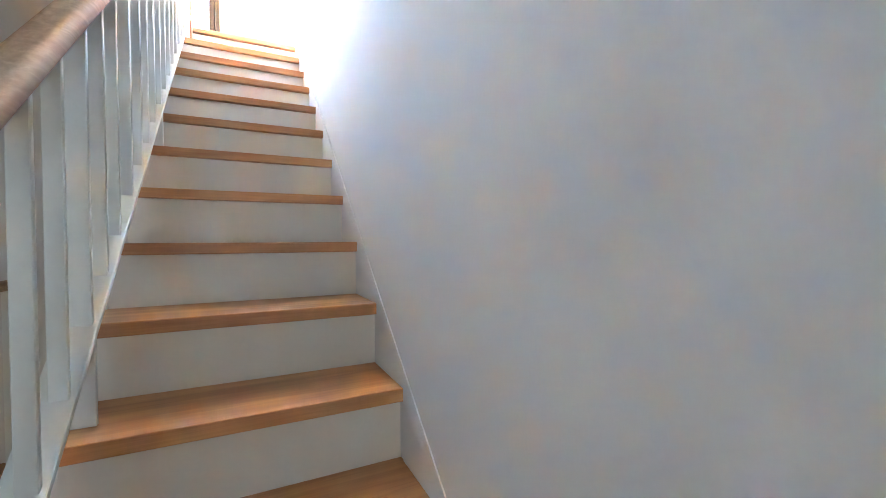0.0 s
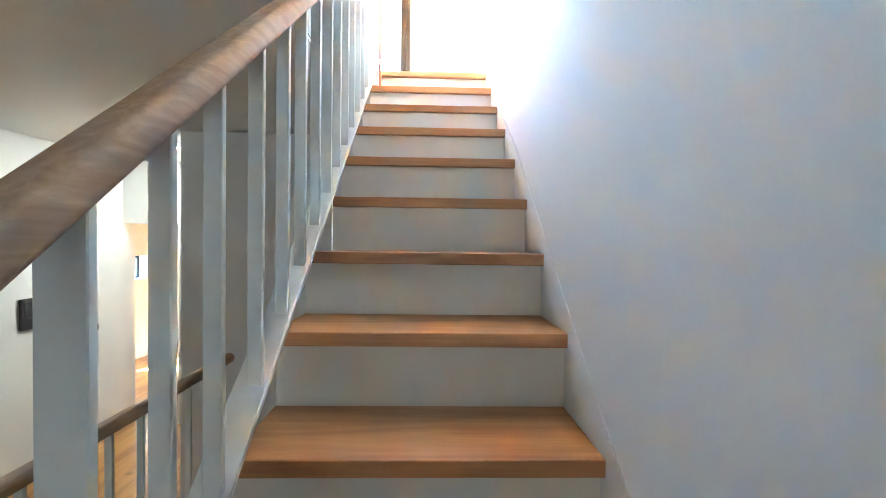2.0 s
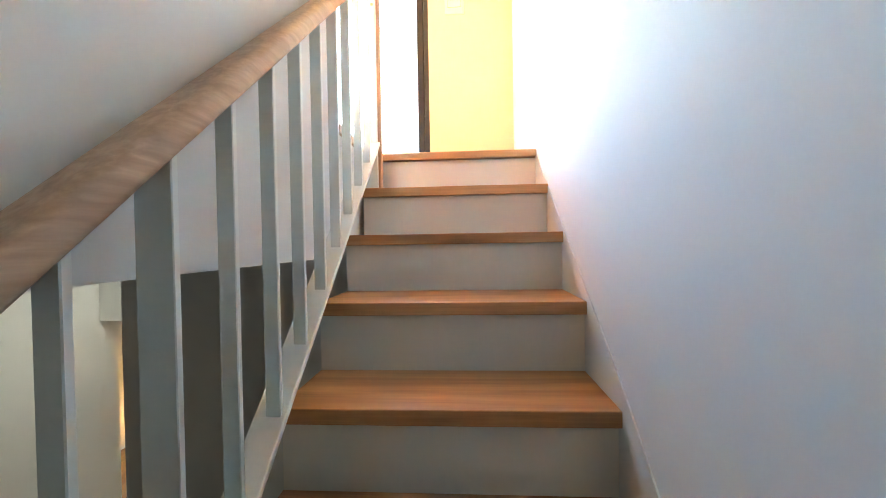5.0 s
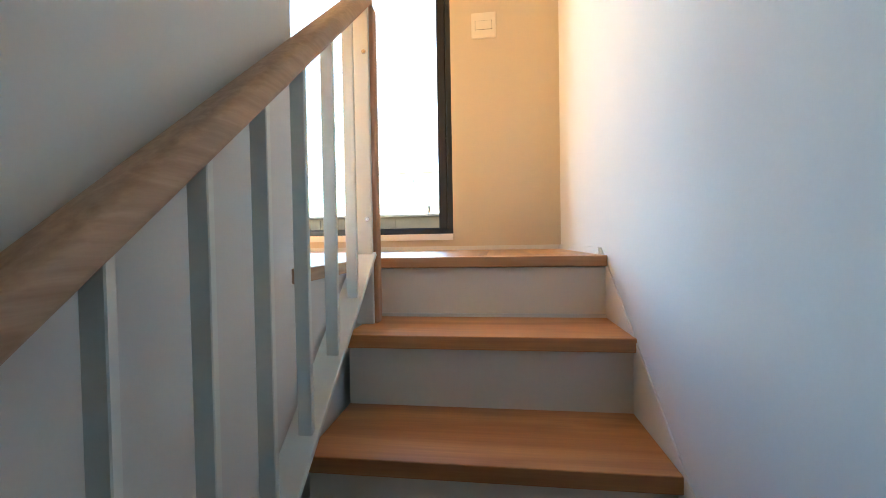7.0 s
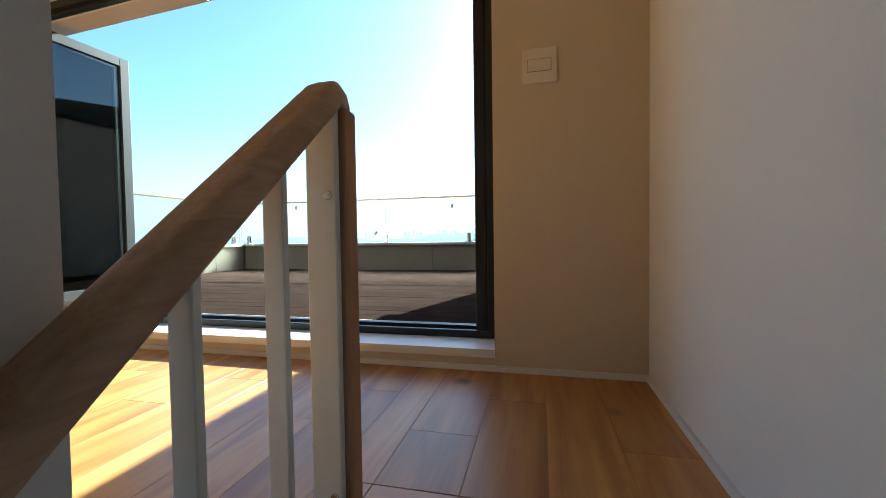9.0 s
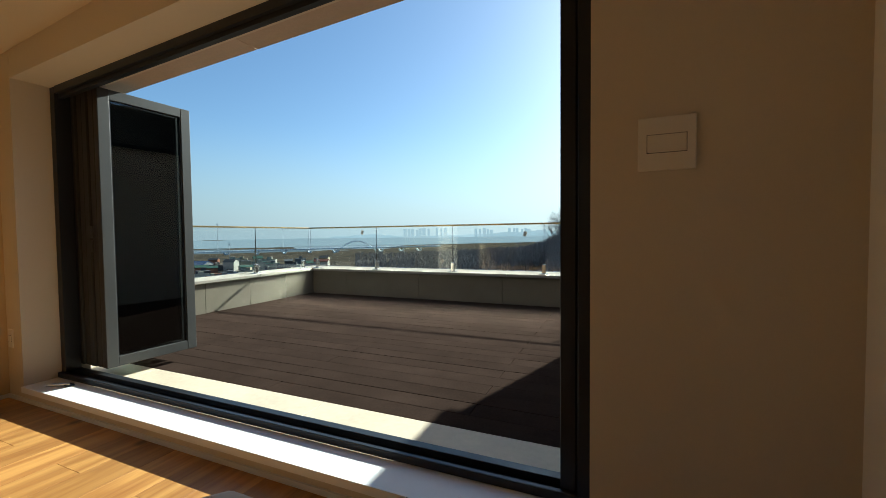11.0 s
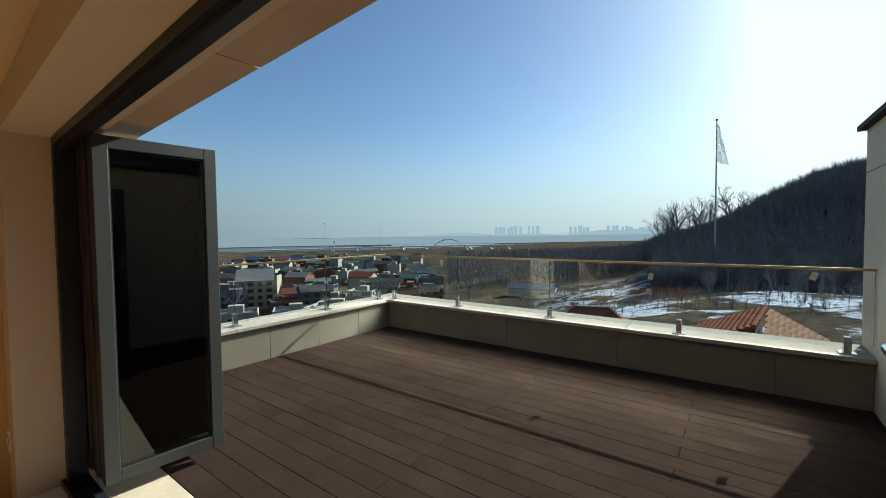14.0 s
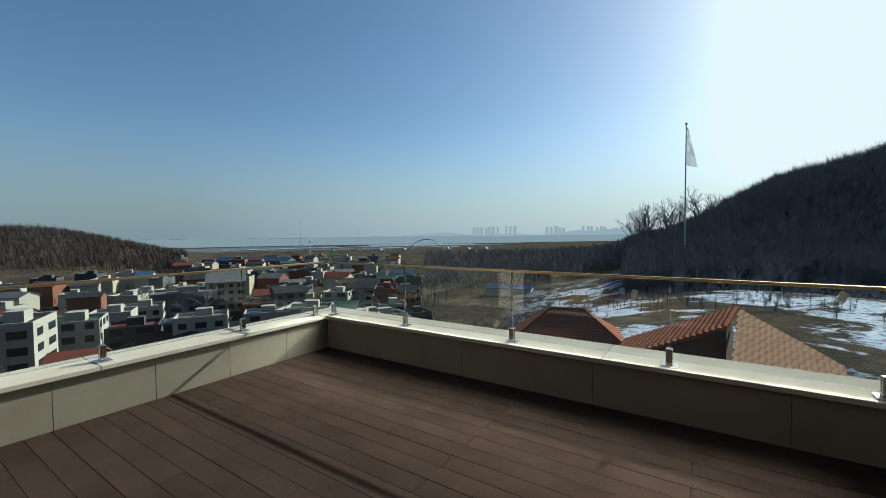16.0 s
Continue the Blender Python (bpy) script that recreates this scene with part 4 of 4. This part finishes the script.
def grow(rng, verts, faces, p, d, length, rad, depth, twigs):
    q = p + d * length
    side = d.orthogonal().normalized()
    other = d.cross(side)
    b = len(verts)
    for c, w in ((p, rad), (q, rad * 0.6)):
        for k in range(3):
            a = 2.094 * k
            verts.append(tuple(c + (side * math.cos(a) + other * math.sin(a)) * w))
    for k in range(3):
        faces.append((b + k, b + (k + 1) % 3, b + 3 + (k + 1) % 3, b + 3 + k))
    if depth == 0:
        return
    for i in range(twigs if depth < 3 else twigs - 1):
        t = rng.uniform(0.45, 1.0)
        axis = Vector((rng.gauss(0, 1), rng.gauss(0, 1), rng.gauss(0, 0.35) + 0.25))
        nd = (d * 0.95 + axis.normalized() * rng.uniform(0.45, 0.85)).normalized()
        grow(rng, verts, faces, p + (q - p) * t, nd, length * rng.uniform(0.58, 0.8), rad * 0.5, depth - 1, twigs)


def tree_meshes(seed, h):
    rng = random.Random(seed)
    trunk, crown = ([], []), ([], [])
    grow(rng, *trunk, Vector((0, 0, -0.5)), Vector((0.03, 0.02, 1)).normalized(), h * 0.42, h * 0.02, 0, 0)
    for i in range(6):
        a = rng.uniform(0, 6.28)
        d = Vector((math.cos(a) * 0.55, math.sin(a) * 0.55, rng.uniform(0.6, 1.0))).normalized()
        grow(rng, *crown, Vector((0, 0, h * rng.uniform(0.22, 0.42))), d, h * 0.24, h * 0.0115, 4, 3)
    out = []
    for nm, (v, f) in (("trunk", trunk), ("crown", crown)):
        me = bpy.data.meshes.new(nm)
        me.from_pydata(v, [], f)
        me.materials.append(M_BARK_HAZED)
        out.append(me)
    return out


def bare_trees():
    rng = random.Random(21)
    kinds = []
    for i in range(5):
        x, y = spot(-7.5 + 1.3 * i, 296 + 6 * i)
        t = thing("bare_tree", "leafless deciduous tree on the hillside in winter", "tree", x, y, land_z(x, y), group="bare trees")
        tm, cm = tree_meshes(30 + i, 21 + 1.5 * (i % 3))
        for nm, me in (("trunk", tm), ("crown", cm)):
            ob = new(nm, me)
            ob.parent = t
        kinds.append(t)
    for i in range(70):
        if i < 16:
            az, r = rng.uniform(-8.5, 1), rng.uniform(285, 330)
        elif i < 38:
            az, r = rng.uniform(-31, -9), rng.uniform(240, 330)
        elif i < 60:
            az, r = rng.uniform(-4, 14), rng.uniform(95, 150)
        else:
            az, r = rng.uniform(-80, -30), rng.uniform(130, 260)
        x, y = spot(az, r)
        s = rng.uniform(0.75, 1.15) * (0.4 if 37 < i < 60 else 0.8 if i > 15 else 1.2)
        c = copy_thing(kinds[i % 5], pose(x, y, land_z(x, y), 0, 0, rng.uniform(0, 360)))
        c.scale = (s, s, s)


bare_trees()


# darker brown copy of the bark; the slopes' differing light sits in the colour
M_BARK_DARK = plain("brown_bark_dark_copy", (0.062, 0.05, 0.045), 1.0, spec=0.0, vary=0.3, scale=1.0, grain=8, relief=0.3, shift=True)


def woods(name, seed, count, place, label, hmin, hmax, twigs=22, bark=M_BARK_HAZED):
    """A wood too dense to count: thin stems with fans of fine branches."""
    rng = random.Random(seed)
    verts, faces = [], []
    for _ in range(count):
        x, y = place(rng)
        z = land_z(x, y)
        h = rng.uniform(hmin, hmax)
        p = Vector((x, y, z))
        for i in range(twigs):
            a, e = rng.uniform(0, 6.283), rng.uniform(0.35, 1.45)
            o = p + Vector((0, 0, h * rng.uniform(0.12, 0.62)))
            d = Vector((math.cos(a) * math.cos(e), math.sin(a) * math.cos(e), math.sin(e)))
            q = o + d * h * rng.uniform(0.25, 0.5)
            s = Vector((-math.sin(a + 0.7), math.cos(a + 0.7), 0.2)) * h * rng.uniform(0.006, 0.013)
            b = len(verts)
            verts += [tuple(o - s), tuple(o + s), tuple(q)]
            faces.append((b, b + 1, b + 2))
        b = len(verts)
        w = h * (0.016 if twigs < 30 else 0.006)
        verts += [(x - w, y, z - 0.5), (x + w, y, z - 0.5), (x, y, z + h * 0.8), (x, y - w, z - 0.5), (x, y + w, z - 0.5)]
        faces += [(b, b + 1, b + 2), (b + 3, b + 4, b + 2)]
    me = bpy.data.meshes.new(name)
    me.from_pydata(verts, [], faces)
    me.materials.append(bark)
    tagged(new(name, me), label, "woods", kind="stuff")


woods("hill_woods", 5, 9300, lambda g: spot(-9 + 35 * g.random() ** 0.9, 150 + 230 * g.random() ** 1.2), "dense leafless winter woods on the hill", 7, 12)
woods("far_woods", 6, 4200, lambda g: spot(g.uniform(-100, -66), g.uniform(400, 720)), "dense leafless woods on the hill beyond the town", 9, 14, 22, M_BARK_DARK)
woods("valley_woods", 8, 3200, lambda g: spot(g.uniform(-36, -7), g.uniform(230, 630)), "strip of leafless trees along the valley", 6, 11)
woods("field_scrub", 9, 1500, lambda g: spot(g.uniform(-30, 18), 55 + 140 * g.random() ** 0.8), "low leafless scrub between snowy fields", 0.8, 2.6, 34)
woods("town_scrub", 10, 1400, lambda g: spot(g.uniform(-86, -34), g.uniform(90, 420)), "leafless shrubs and trees between houses", 2.0, 6.0, 30, M_BARK_DARK)

# ---- town ----
PAINTS = [plain("render_white", (0.313, 0.292, 0.245), 0.9, spec=0.05, vary=0.1, scale=0.3, grain=3, relief=0.05, shift=True),
          plain("render_cream", (0.326, 0.279, 0.190), 0.9, spec=0.05, vary=0.1, scale=0.3, grain=3, relief=0.05, shift=True),
          plain("render_grey", (0.116, 0.116, 0.116), 0.9, spec=0.05, vary=0.12, scale=0.3, grain=3, relief=0.05, shift=True),
          plain("render_dark", (0.061, 0.061, 0.065), 0.9, spec=0.05, vary=0.12, scale=0.3, grain=3, relief=0.05, shift=True),
          plain("brick_red", (0.170, 0.078, 0.048), 0.9, spec=0.05, vary=0.15, scale=0.3, grain=3, relief=0.1, shift=True)]
ROOFS = [plain("roof_grey", (0.109, 0.109, 0.109), 0.9, spec=0.05, vary=0.15, scale=0.3, grain=4, relief=0.1, shift=True),
         plain("roof_dark", (0.034, 0.035, 0.039), 0.9, spec=0.05, vary=0.15, scale=0.3, grain=4, relief=0.1, shift=True),
         plain("roof_green", (0.041, 0.075, 0.058), 0.9, spec=0.05, vary=0.15, scale=0.3, grain=4, relief=0.1, shift=True),
         plain("roof_red", (0.116, 0.041, 0.031), 0.9, spec=0.05, vary=0.15, scale=0.3, grain=4, relief=0.1, shift=True),
         plain("roof_blue", (0.041, 0.068, 0.129), 0.9, spec=0.05, vary=0.15, scale=0.3, grain=4, relief=0.1, shift=True)]
M_PANE = plain("dark_window_glass", (0.02, 0.025, 0.03), 0.12, vary=0.1, relief=0)


def building(x, y, w, d, h, turn, paint, roof, label, pitched=False, windows=True, storey=3.0, cols=3, lip=True):
    z = land_z(x, y) - 1.0
    b = thing("building", label, "building", x, y, z)
    b.rotation_euler = (0, 0, radians(turn))
    bm = bmesh.new()
    box(bm, -w / 2, w / 2, -d / 2, d / 2, 0, h)
    if lip and not pitched:
        for q in ((-w / 2, w / 2, -d / 2, -d / 2 + 0.3), (-w / 2, w / 2, d / 2 - 0.3, d / 2), (-w / 2, -w / 2 + 0.3, -d / 2 + 0.3, d / 2 - 0.3), (w / 2 - 0.3, w / 2, -d / 2 + 0.3, d / 2 - 0.3)):
            box(bm, *q, h, h + 0.9)
    part("wall", bm, paint, b)
    bm = bmesh.new()
    if pitched:
        o = [(-d / 2 - 0.5, h - 0.1), (0, h + d * 0.22), (d / 2 + 0.5, h - 0.1), (d / 2 + 0.5, h + 0.15), (0, h + d * 0.22 + 0.3), (-d / 2 - 0.5, h + 0.15)]
        prism(bm, o, -w / 2 - 0.4, w / 2 + 0.4, 0)
        # gable ends
        bm2 = bmesh.new()
        prism(bm2, [(-d / 2, h), (d / 2, h), (0, h + d * 0.215)], -w / 2, w / 2, 0)
        part("gable", bm2, paint, b)
    else:
        box(bm, -w / 2 + 0.31, w / 2 - 0.31, -d / 2 + 0.31, d / 2 - 0.31, h, h + 0.15)
        bm2 = bmesh.new()
        box(bm2, -w * 0.12, w * 0.2, -d * 0.1, d * 0.25, h + 0.15, h + 2.4)
        part("stair_head", bm2, paint, b)
    part("roof", bm, roof, b)
    if windows:
        n = max(1, int(h / storey))
        for f in range(n):
            zz = 1.9 + f * storey
            for i in range(cols):
                for face in (0, 1):
                    span = w if face == 0 else d
                    ww = span / cols * (0.62 if i % 2 else 0.45)
                    c = -span / 2 + span * (i + 0.5) / cols
                    bm = bmesh.new()
                    if face == 0:
                        box(bm, c - ww / 2, c + ww / 2, -d / 2 - 0.06, -d / 2 + 0.05, zz, zz + 1.5)
                    else:
                        box(bm, w / 2 - 0.05, w / 2 + 0.06, c - ww / 2, c + ww / 2, zz, zz + 1.5)
                    part("window", bm, M_PANE, b)
    return b


def town():
    rng = random.Random(3)
    # houses that can be told apart
    for az, r, w, d, h, turn, p, q, pit, cols in (
            (-80.5, 112, 9, 12, 13, 62, 0, 1, False, 2), (-76.2, 128, 11, 10, 12, 64, 0, 2, False, 3), (-73.0, 150, 10, 9, 11, 60, 0, 0, False, 3),
            (-70.3, 162, 11, 9, 10, 64, 0, 0, False, 3), (-61.8, 205, 15, 20, 13, 60, 1, 0, True, 4), (-66.2, 190, 22, 16, 11, 64, 2, 0, False, 4),
            (-41.5, 165, 9, 16, 11, 40, 4, 1, False, 2), (-39.0, 175, 14, 9, 9, 40, 2, 1, False, 4), (-57.0, 190, 11, 9, 8, 55, 0, 3, True, 3),
            (-53.5, 185, 9, 9, 9, 50, 0, 1, True, 2), (-76.0, 92, 7, 6, 4, 62, 4, 3, True, 2)):
        x, y = spot(az, r)
        building(x, y, w, d, h, turn, PAINTS[p], ROOFS[q], "pale town house with dark windows on several storeys" if p < 2 else "town building with dark windows and a flat roof", pit, True, 3.0, cols)
    for az, r, w, d, h, turn, p, q in ((-66.5, 122, 30, 10, 4.5, 30, 3, 1), (-59, 135, 24, 9, 4, 28, 3, 1), (-58.5, 480, 90, 16, 6, 20, 2, 4), (-24.0, 200, 22, 8, 4, 12, 0, 4)):
        x, y = spot(az, r)
        building(x, y, w, d, h, turn, PAINTS[p], ROOFS[q], "long low shed with a metal roof", True, False)
    # the rest of the town, in rough rows
    for i in range(16):
        for j in range(17):
            r = 128 + i * 24 + rng.uniform(-5, 5)
            az = -88 + j * 3.3 + (i % 2) * 1.5 + rng.uniform(-0.5, 0.5)
            if az > -37 - (i > 7) * 2 or (r < 215 and -81 < az < -60 and rng.random() < 0.75) or rng.random() < 0.12:
                continue
            if r > 330 and az < -68:
                continue
            x, y = spot(az, r)
            p = rng.choice((0, 0, 0, 1, 2, 2, 3, 4))
            building(x, y, rng.uniform(8, 14), rng.uniform(7, 11), rng.choice((4, 6.5, 6.5, 9, 10)), rng.choice((30, 58, 62, 40)) + rng.uniform(-6, 6), PAINTS[p], ROOFS[rng.choice((0, 0, 1, 1, 2, 3, 4))],
                     "town house of the valley with a dark roof", rng.random() < 0.4, r < 210, 3.0, rng.choice((2, 3)), r < 330)


town()

# ---- neighbours' tiled roofs below the terrace ----
M_TILE = plain("terracotta_tile", (0.21, 0.092, 0.058), 0.95, spec=0.0, vary=0.28, scale=3, grain=20, relief=0.3, shift=True)
# paler tile copy: sunlight on the right slope is put into its colour
M_TILE_SUNLIT = plain("sunlit_tone_tile", (0.40, 0.25, 0.16), 0.95, spec=0.0, vary=0.25, scale=3, grain=20, relief=0.3, shift=True)
M_BROWNWALL = plain("brown_render", (0.11, 0.075, 0.055), 0.85, vary=0.15, scale=1, grain=20, relief=0.2)


def tile_mesh(w, l, mat):
    """A barrel tile: a low arch in section, lying along y."""
    bm = bmesh.new()
    n = 5
    o = [(-w / 2 + w * i / n, 0.02 + w * 0.22 * math.sin(math.pi * i / n)) for i in range(n + 1)]
    o += [(w / 2, 0.0), (-w / 2, 0.0)]
    prism(bm, o, 0, l, 1)
    return mesh_of("tile", bm, mat)


def tiled_plane(parent, p, along, down, nu, nv, mat):
    """Rows of tiles on the slope that starts at p, nu along the ridge and nv down the slope."""
    along, down = Vector(along), Vector(down)
    w, l = along.length / nu, down.length / nv
    x = along.normalized()
    y = down.normalized()
    z = x.cross(y).normalized()
    if z.z < 0:
        z = -z
    me = tile_mesh(w * 1.02, l * 1.12, mat)
    base = bmesh.new()
    vs = [base.verts.new(Vector(p) + along * a + down * b - z * (0.02 + 0.15 * c)) for c in (0, 1) for a, b in ((0, 0), (1, 0), (1, 1), (0, 1))]
    for f in ((0, 1, 2, 3), (7, 6, 5, 4), (0, 4, 5, 1), (1, 5, 6, 2), (2, 6, 7, 3), (3, 7, 4, 0)):
        base.faces.new([vs[k] for k in f])
    bmesh.ops.recalc_face_normals(base, faces=base.faces)
    part("roof", base, mat, parent).location = -parent.location
    tilt = math.atan2(0.03, l)
    rot = Matrix((x, y, x.cross(y))).transposed().to_4x4()
    flip = -1 if x.cross(y).z < 0 else 1
    if flip < 0:
        rot = Matrix((-x, y, (-x).cross(y))).transposed().to_4x4()
    for i in range(nu):
        for j in range(nv):
            ob = new("tile", me)
            ob.parent = parent
            ob.matrix_basis = Matrix.Translation(Vector(p) - parent.location + x * w * (i + 0.5) + y * l * j + z * 0.03) @ rot @ Matrix.Rotation(-tilt, 4, "X")


def neighbour_near():
    pk, rt, lo = aim(3.2, -9.0, 30), aim(11.9, -13.7, 29), aim(2.9, -12.7, 26)
    h = thing("neighbour_house", "house below with clay roof tiles, one slope coloured pale as sunlit", "house", pk.x + 2, pk.y, land_z(pk.x, pk.y))
    tiled_plane(h, pk, rt - pk, (lo - pk) * 2.3, 17, 12, M_TILE_SUNLIT)
    # left roof, seen almost along its slope
    l0 = aim(-8.8, -14.2, 28)
    back = Vector((0.9, 5.2, 0.7))
    tiled_plane(h, pk + back * 0.1 + Vector((-0.2, 0, 0.05)), l0 - pk, -back * 0.75, 20, 10, M_TILE)
    bm = bmesh.new()
    a, b = pk - back * 0.55 + Vector((-0.25, 0, -0.25)), l0 - back * 0.55 + Vector((0.6, 0, -0.1))
    vs = [bm.verts.new(v) for v in (a, b, Vector((b.x, b.y, b.z - 6)), Vector((a.x, a.y, a.z - 7.5)))]
    vs += [bm.verts.new(v.co + Vector((0.4, 2.2, 0))) for v in vs]
    for f in ((0, 1, 2, 3), (4, 7, 6, 5), (0, 4, 5, 1), (3, 2, 6, 7), (0, 3, 7, 4), (1, 5, 6, 2)):
        bm.faces.new([vs[k] for k in f])
    bmesh.ops.recalc_face_normals(bm, faces=bm.faces)
    part("wall", bm, M_BROWNWALL, h, "dark brown rendered wall").location = -h.location
    c = (pk + rt) / 2 + (lo - pk)
    bm = bmesh.new()
    box(bm, c.x - 2.3, c.x + 2.0, c.y - 1.5, c.y + 2.0, land_z(c.x, c.y) - 1, c.z - 1.3)
    part("wall", bm, M_BROWNWALL, h).location = -h.location


def neighbour_far():
    top = aim(-16.2, -10.3, 42)
    h = thing("neighbour_house", "house below with a dark red hipped tile roof", "house", top.x, top.y, land_z(top.x, top.y))
    ax = Vector((math.cos(radians(16)), math.sin(radians(16)), 0)).normalized()
    fw = Vector((ax.y, -ax.x, 0))
    a, b = top - ax * 1.6, top + ax * 1.6
    ez = -2.7
    el, er = top - ax * 5.3 + fw * 4.5 + Vector((0, 0, ez)), top + ax * 5.3 + fw * 4.5 + Vector((0, 0, ez))
    bl, br = top - ax * 5.3 - fw * 4.5 + Vector((0, 0, ez)), top + ax * 5.3 - fw * 4.5 + Vector((0, 0, ez))
    bm = bmesh.new()
    v = [bm.verts.new(q) for q in (a, b, el, er, br, bl)]
    for f in ((0, 2, 3, 1), (1, 3, 4), (1, 4, 5, 0), (0, 5, 2), (2, 5, 4, 3)):
        bm.faces.new([v[k] for k in f])
    bmesh.ops.recalc_face_normals(bm, faces=bm.faces)
    part("roof", bm, M_TILE, h).location = -h.location
    # courses of tiles on the slope that faces the terrace, trimmed to the hips
    d = (el - a) - ax * (el - a).dot(ax)
    nv = 16
    y = d.normalized()
    z = ax.cross(y)
    if z.z < 0:
        z = -z
    me = tile_mesh(0.36, d.length / nv * 1.15, M_TILE)
    for j in range(nv):
        f0 = (j + 0.3) / nv
        half = 1.6 + 3.7 * f0
        n = int(half / 0.18)
        for i in range(n):
            ob = new("tile", me)
            ob.parent = h
            p = top + d * (j / nv) + ax * (-half + (i + 0.5) * 2 * half / n) + z * 0.02
            ob.matrix_basis = Matrix.Translation(p - h.location) @ Matrix((ax, y, ax.cross(y))).transposed().to_4x4() @ Matrix.Rotation(-0.04, 4, "X")
    for q0, q1 in ((a, b), (a, el), (b, er)):
        bm = bmesh.new()
        cyl(bm, q0 + Vector((0, 0, 0.05)), q1 + Vector((0, 0, 0.05)), 0.13, 0.13, 8)
        part("ridge_tile", bm, M_TILE, h).location = -h.location
    bm = bmesh.new()
    box(bm, -4.6, 4.6, -3.8, 3.8, -6, 2.7 - 0.4)
    w = part("wall", bm, PAINTS[0], h)
    w.location = (0, 0, top.z + ez - h.location.z - 2.4)
    w.rotation_euler = (0, 0, radians(16))


neighbour_near()
neighbour_far()

# ---- pieces of floors and walls ----
def planks():
    par = thing("floor_upper", "wide oak plank floor of the upper room", "floor", -1.5, 0, 0, kind="structure")
    rng = random.Random(7)
    meshes = {}

    def plank(x, y0, y1, w=0.178):
        n = round(y1 - y0, 3)
        if (n, w) not in meshes:
            bm = bmesh.new()
            box(bm, 0.0003, w - 0.0003, 0.0003, n - 0.0003, -0.0138, 0, 0.0007)
            meshes[n, w] = mesh_of("plank", bm, M_FLOOR)
        piece("plank", meshes[n, w], par, x + 1.5, y0, 0)
    cols = [(-0.185, 0.18, 0.1), (-0.365, 0.18, 0.1), (-0.545, 0.18, 0.1), (-0.7355, 0.1905, 0.1), (-0.85, 0.1143, 0.1)]
    plank(-0.85, -0.47, 0.1, 0.084)
    x = -0.85
    while x > -3.83:
        w = min(0.18, round(x + 3.83, 3))
        cols.append((x - w, w, -4.3))
        x -= 0.18
    for i, (x0, w, start) in enumerate(cols):
        cuts = [start] + sorted(c for c in ([0.35, -0.9, -2.1, -3.3], [-0.35, -1.5, -2.8], [0.6, -0.6, -1.8, -3.0])[i % 3] if c > start + 0.2) + [YW]
        for a, b in zip(cuts, cuts[1:]):
            plank(x0, a, b, w)
    bm = bmesh.new()
    box(bm, -0.735, -0.002, 0.0, 0.0985, -0.032, 0, 0.0025, 2)
    tagged(part("nosing", bm, M_NOSE, par), "oak nosing at the head of the stairs").location = -par.location
    bm = bmesh.new()
    box(bm, -0.765, -0.7365, -0.475, 0.0985, -0.032, 0.0, 0.0025, 2)
    part("nosing", bm, M_RAIL, par).location = -par.location


planks()
pieces()
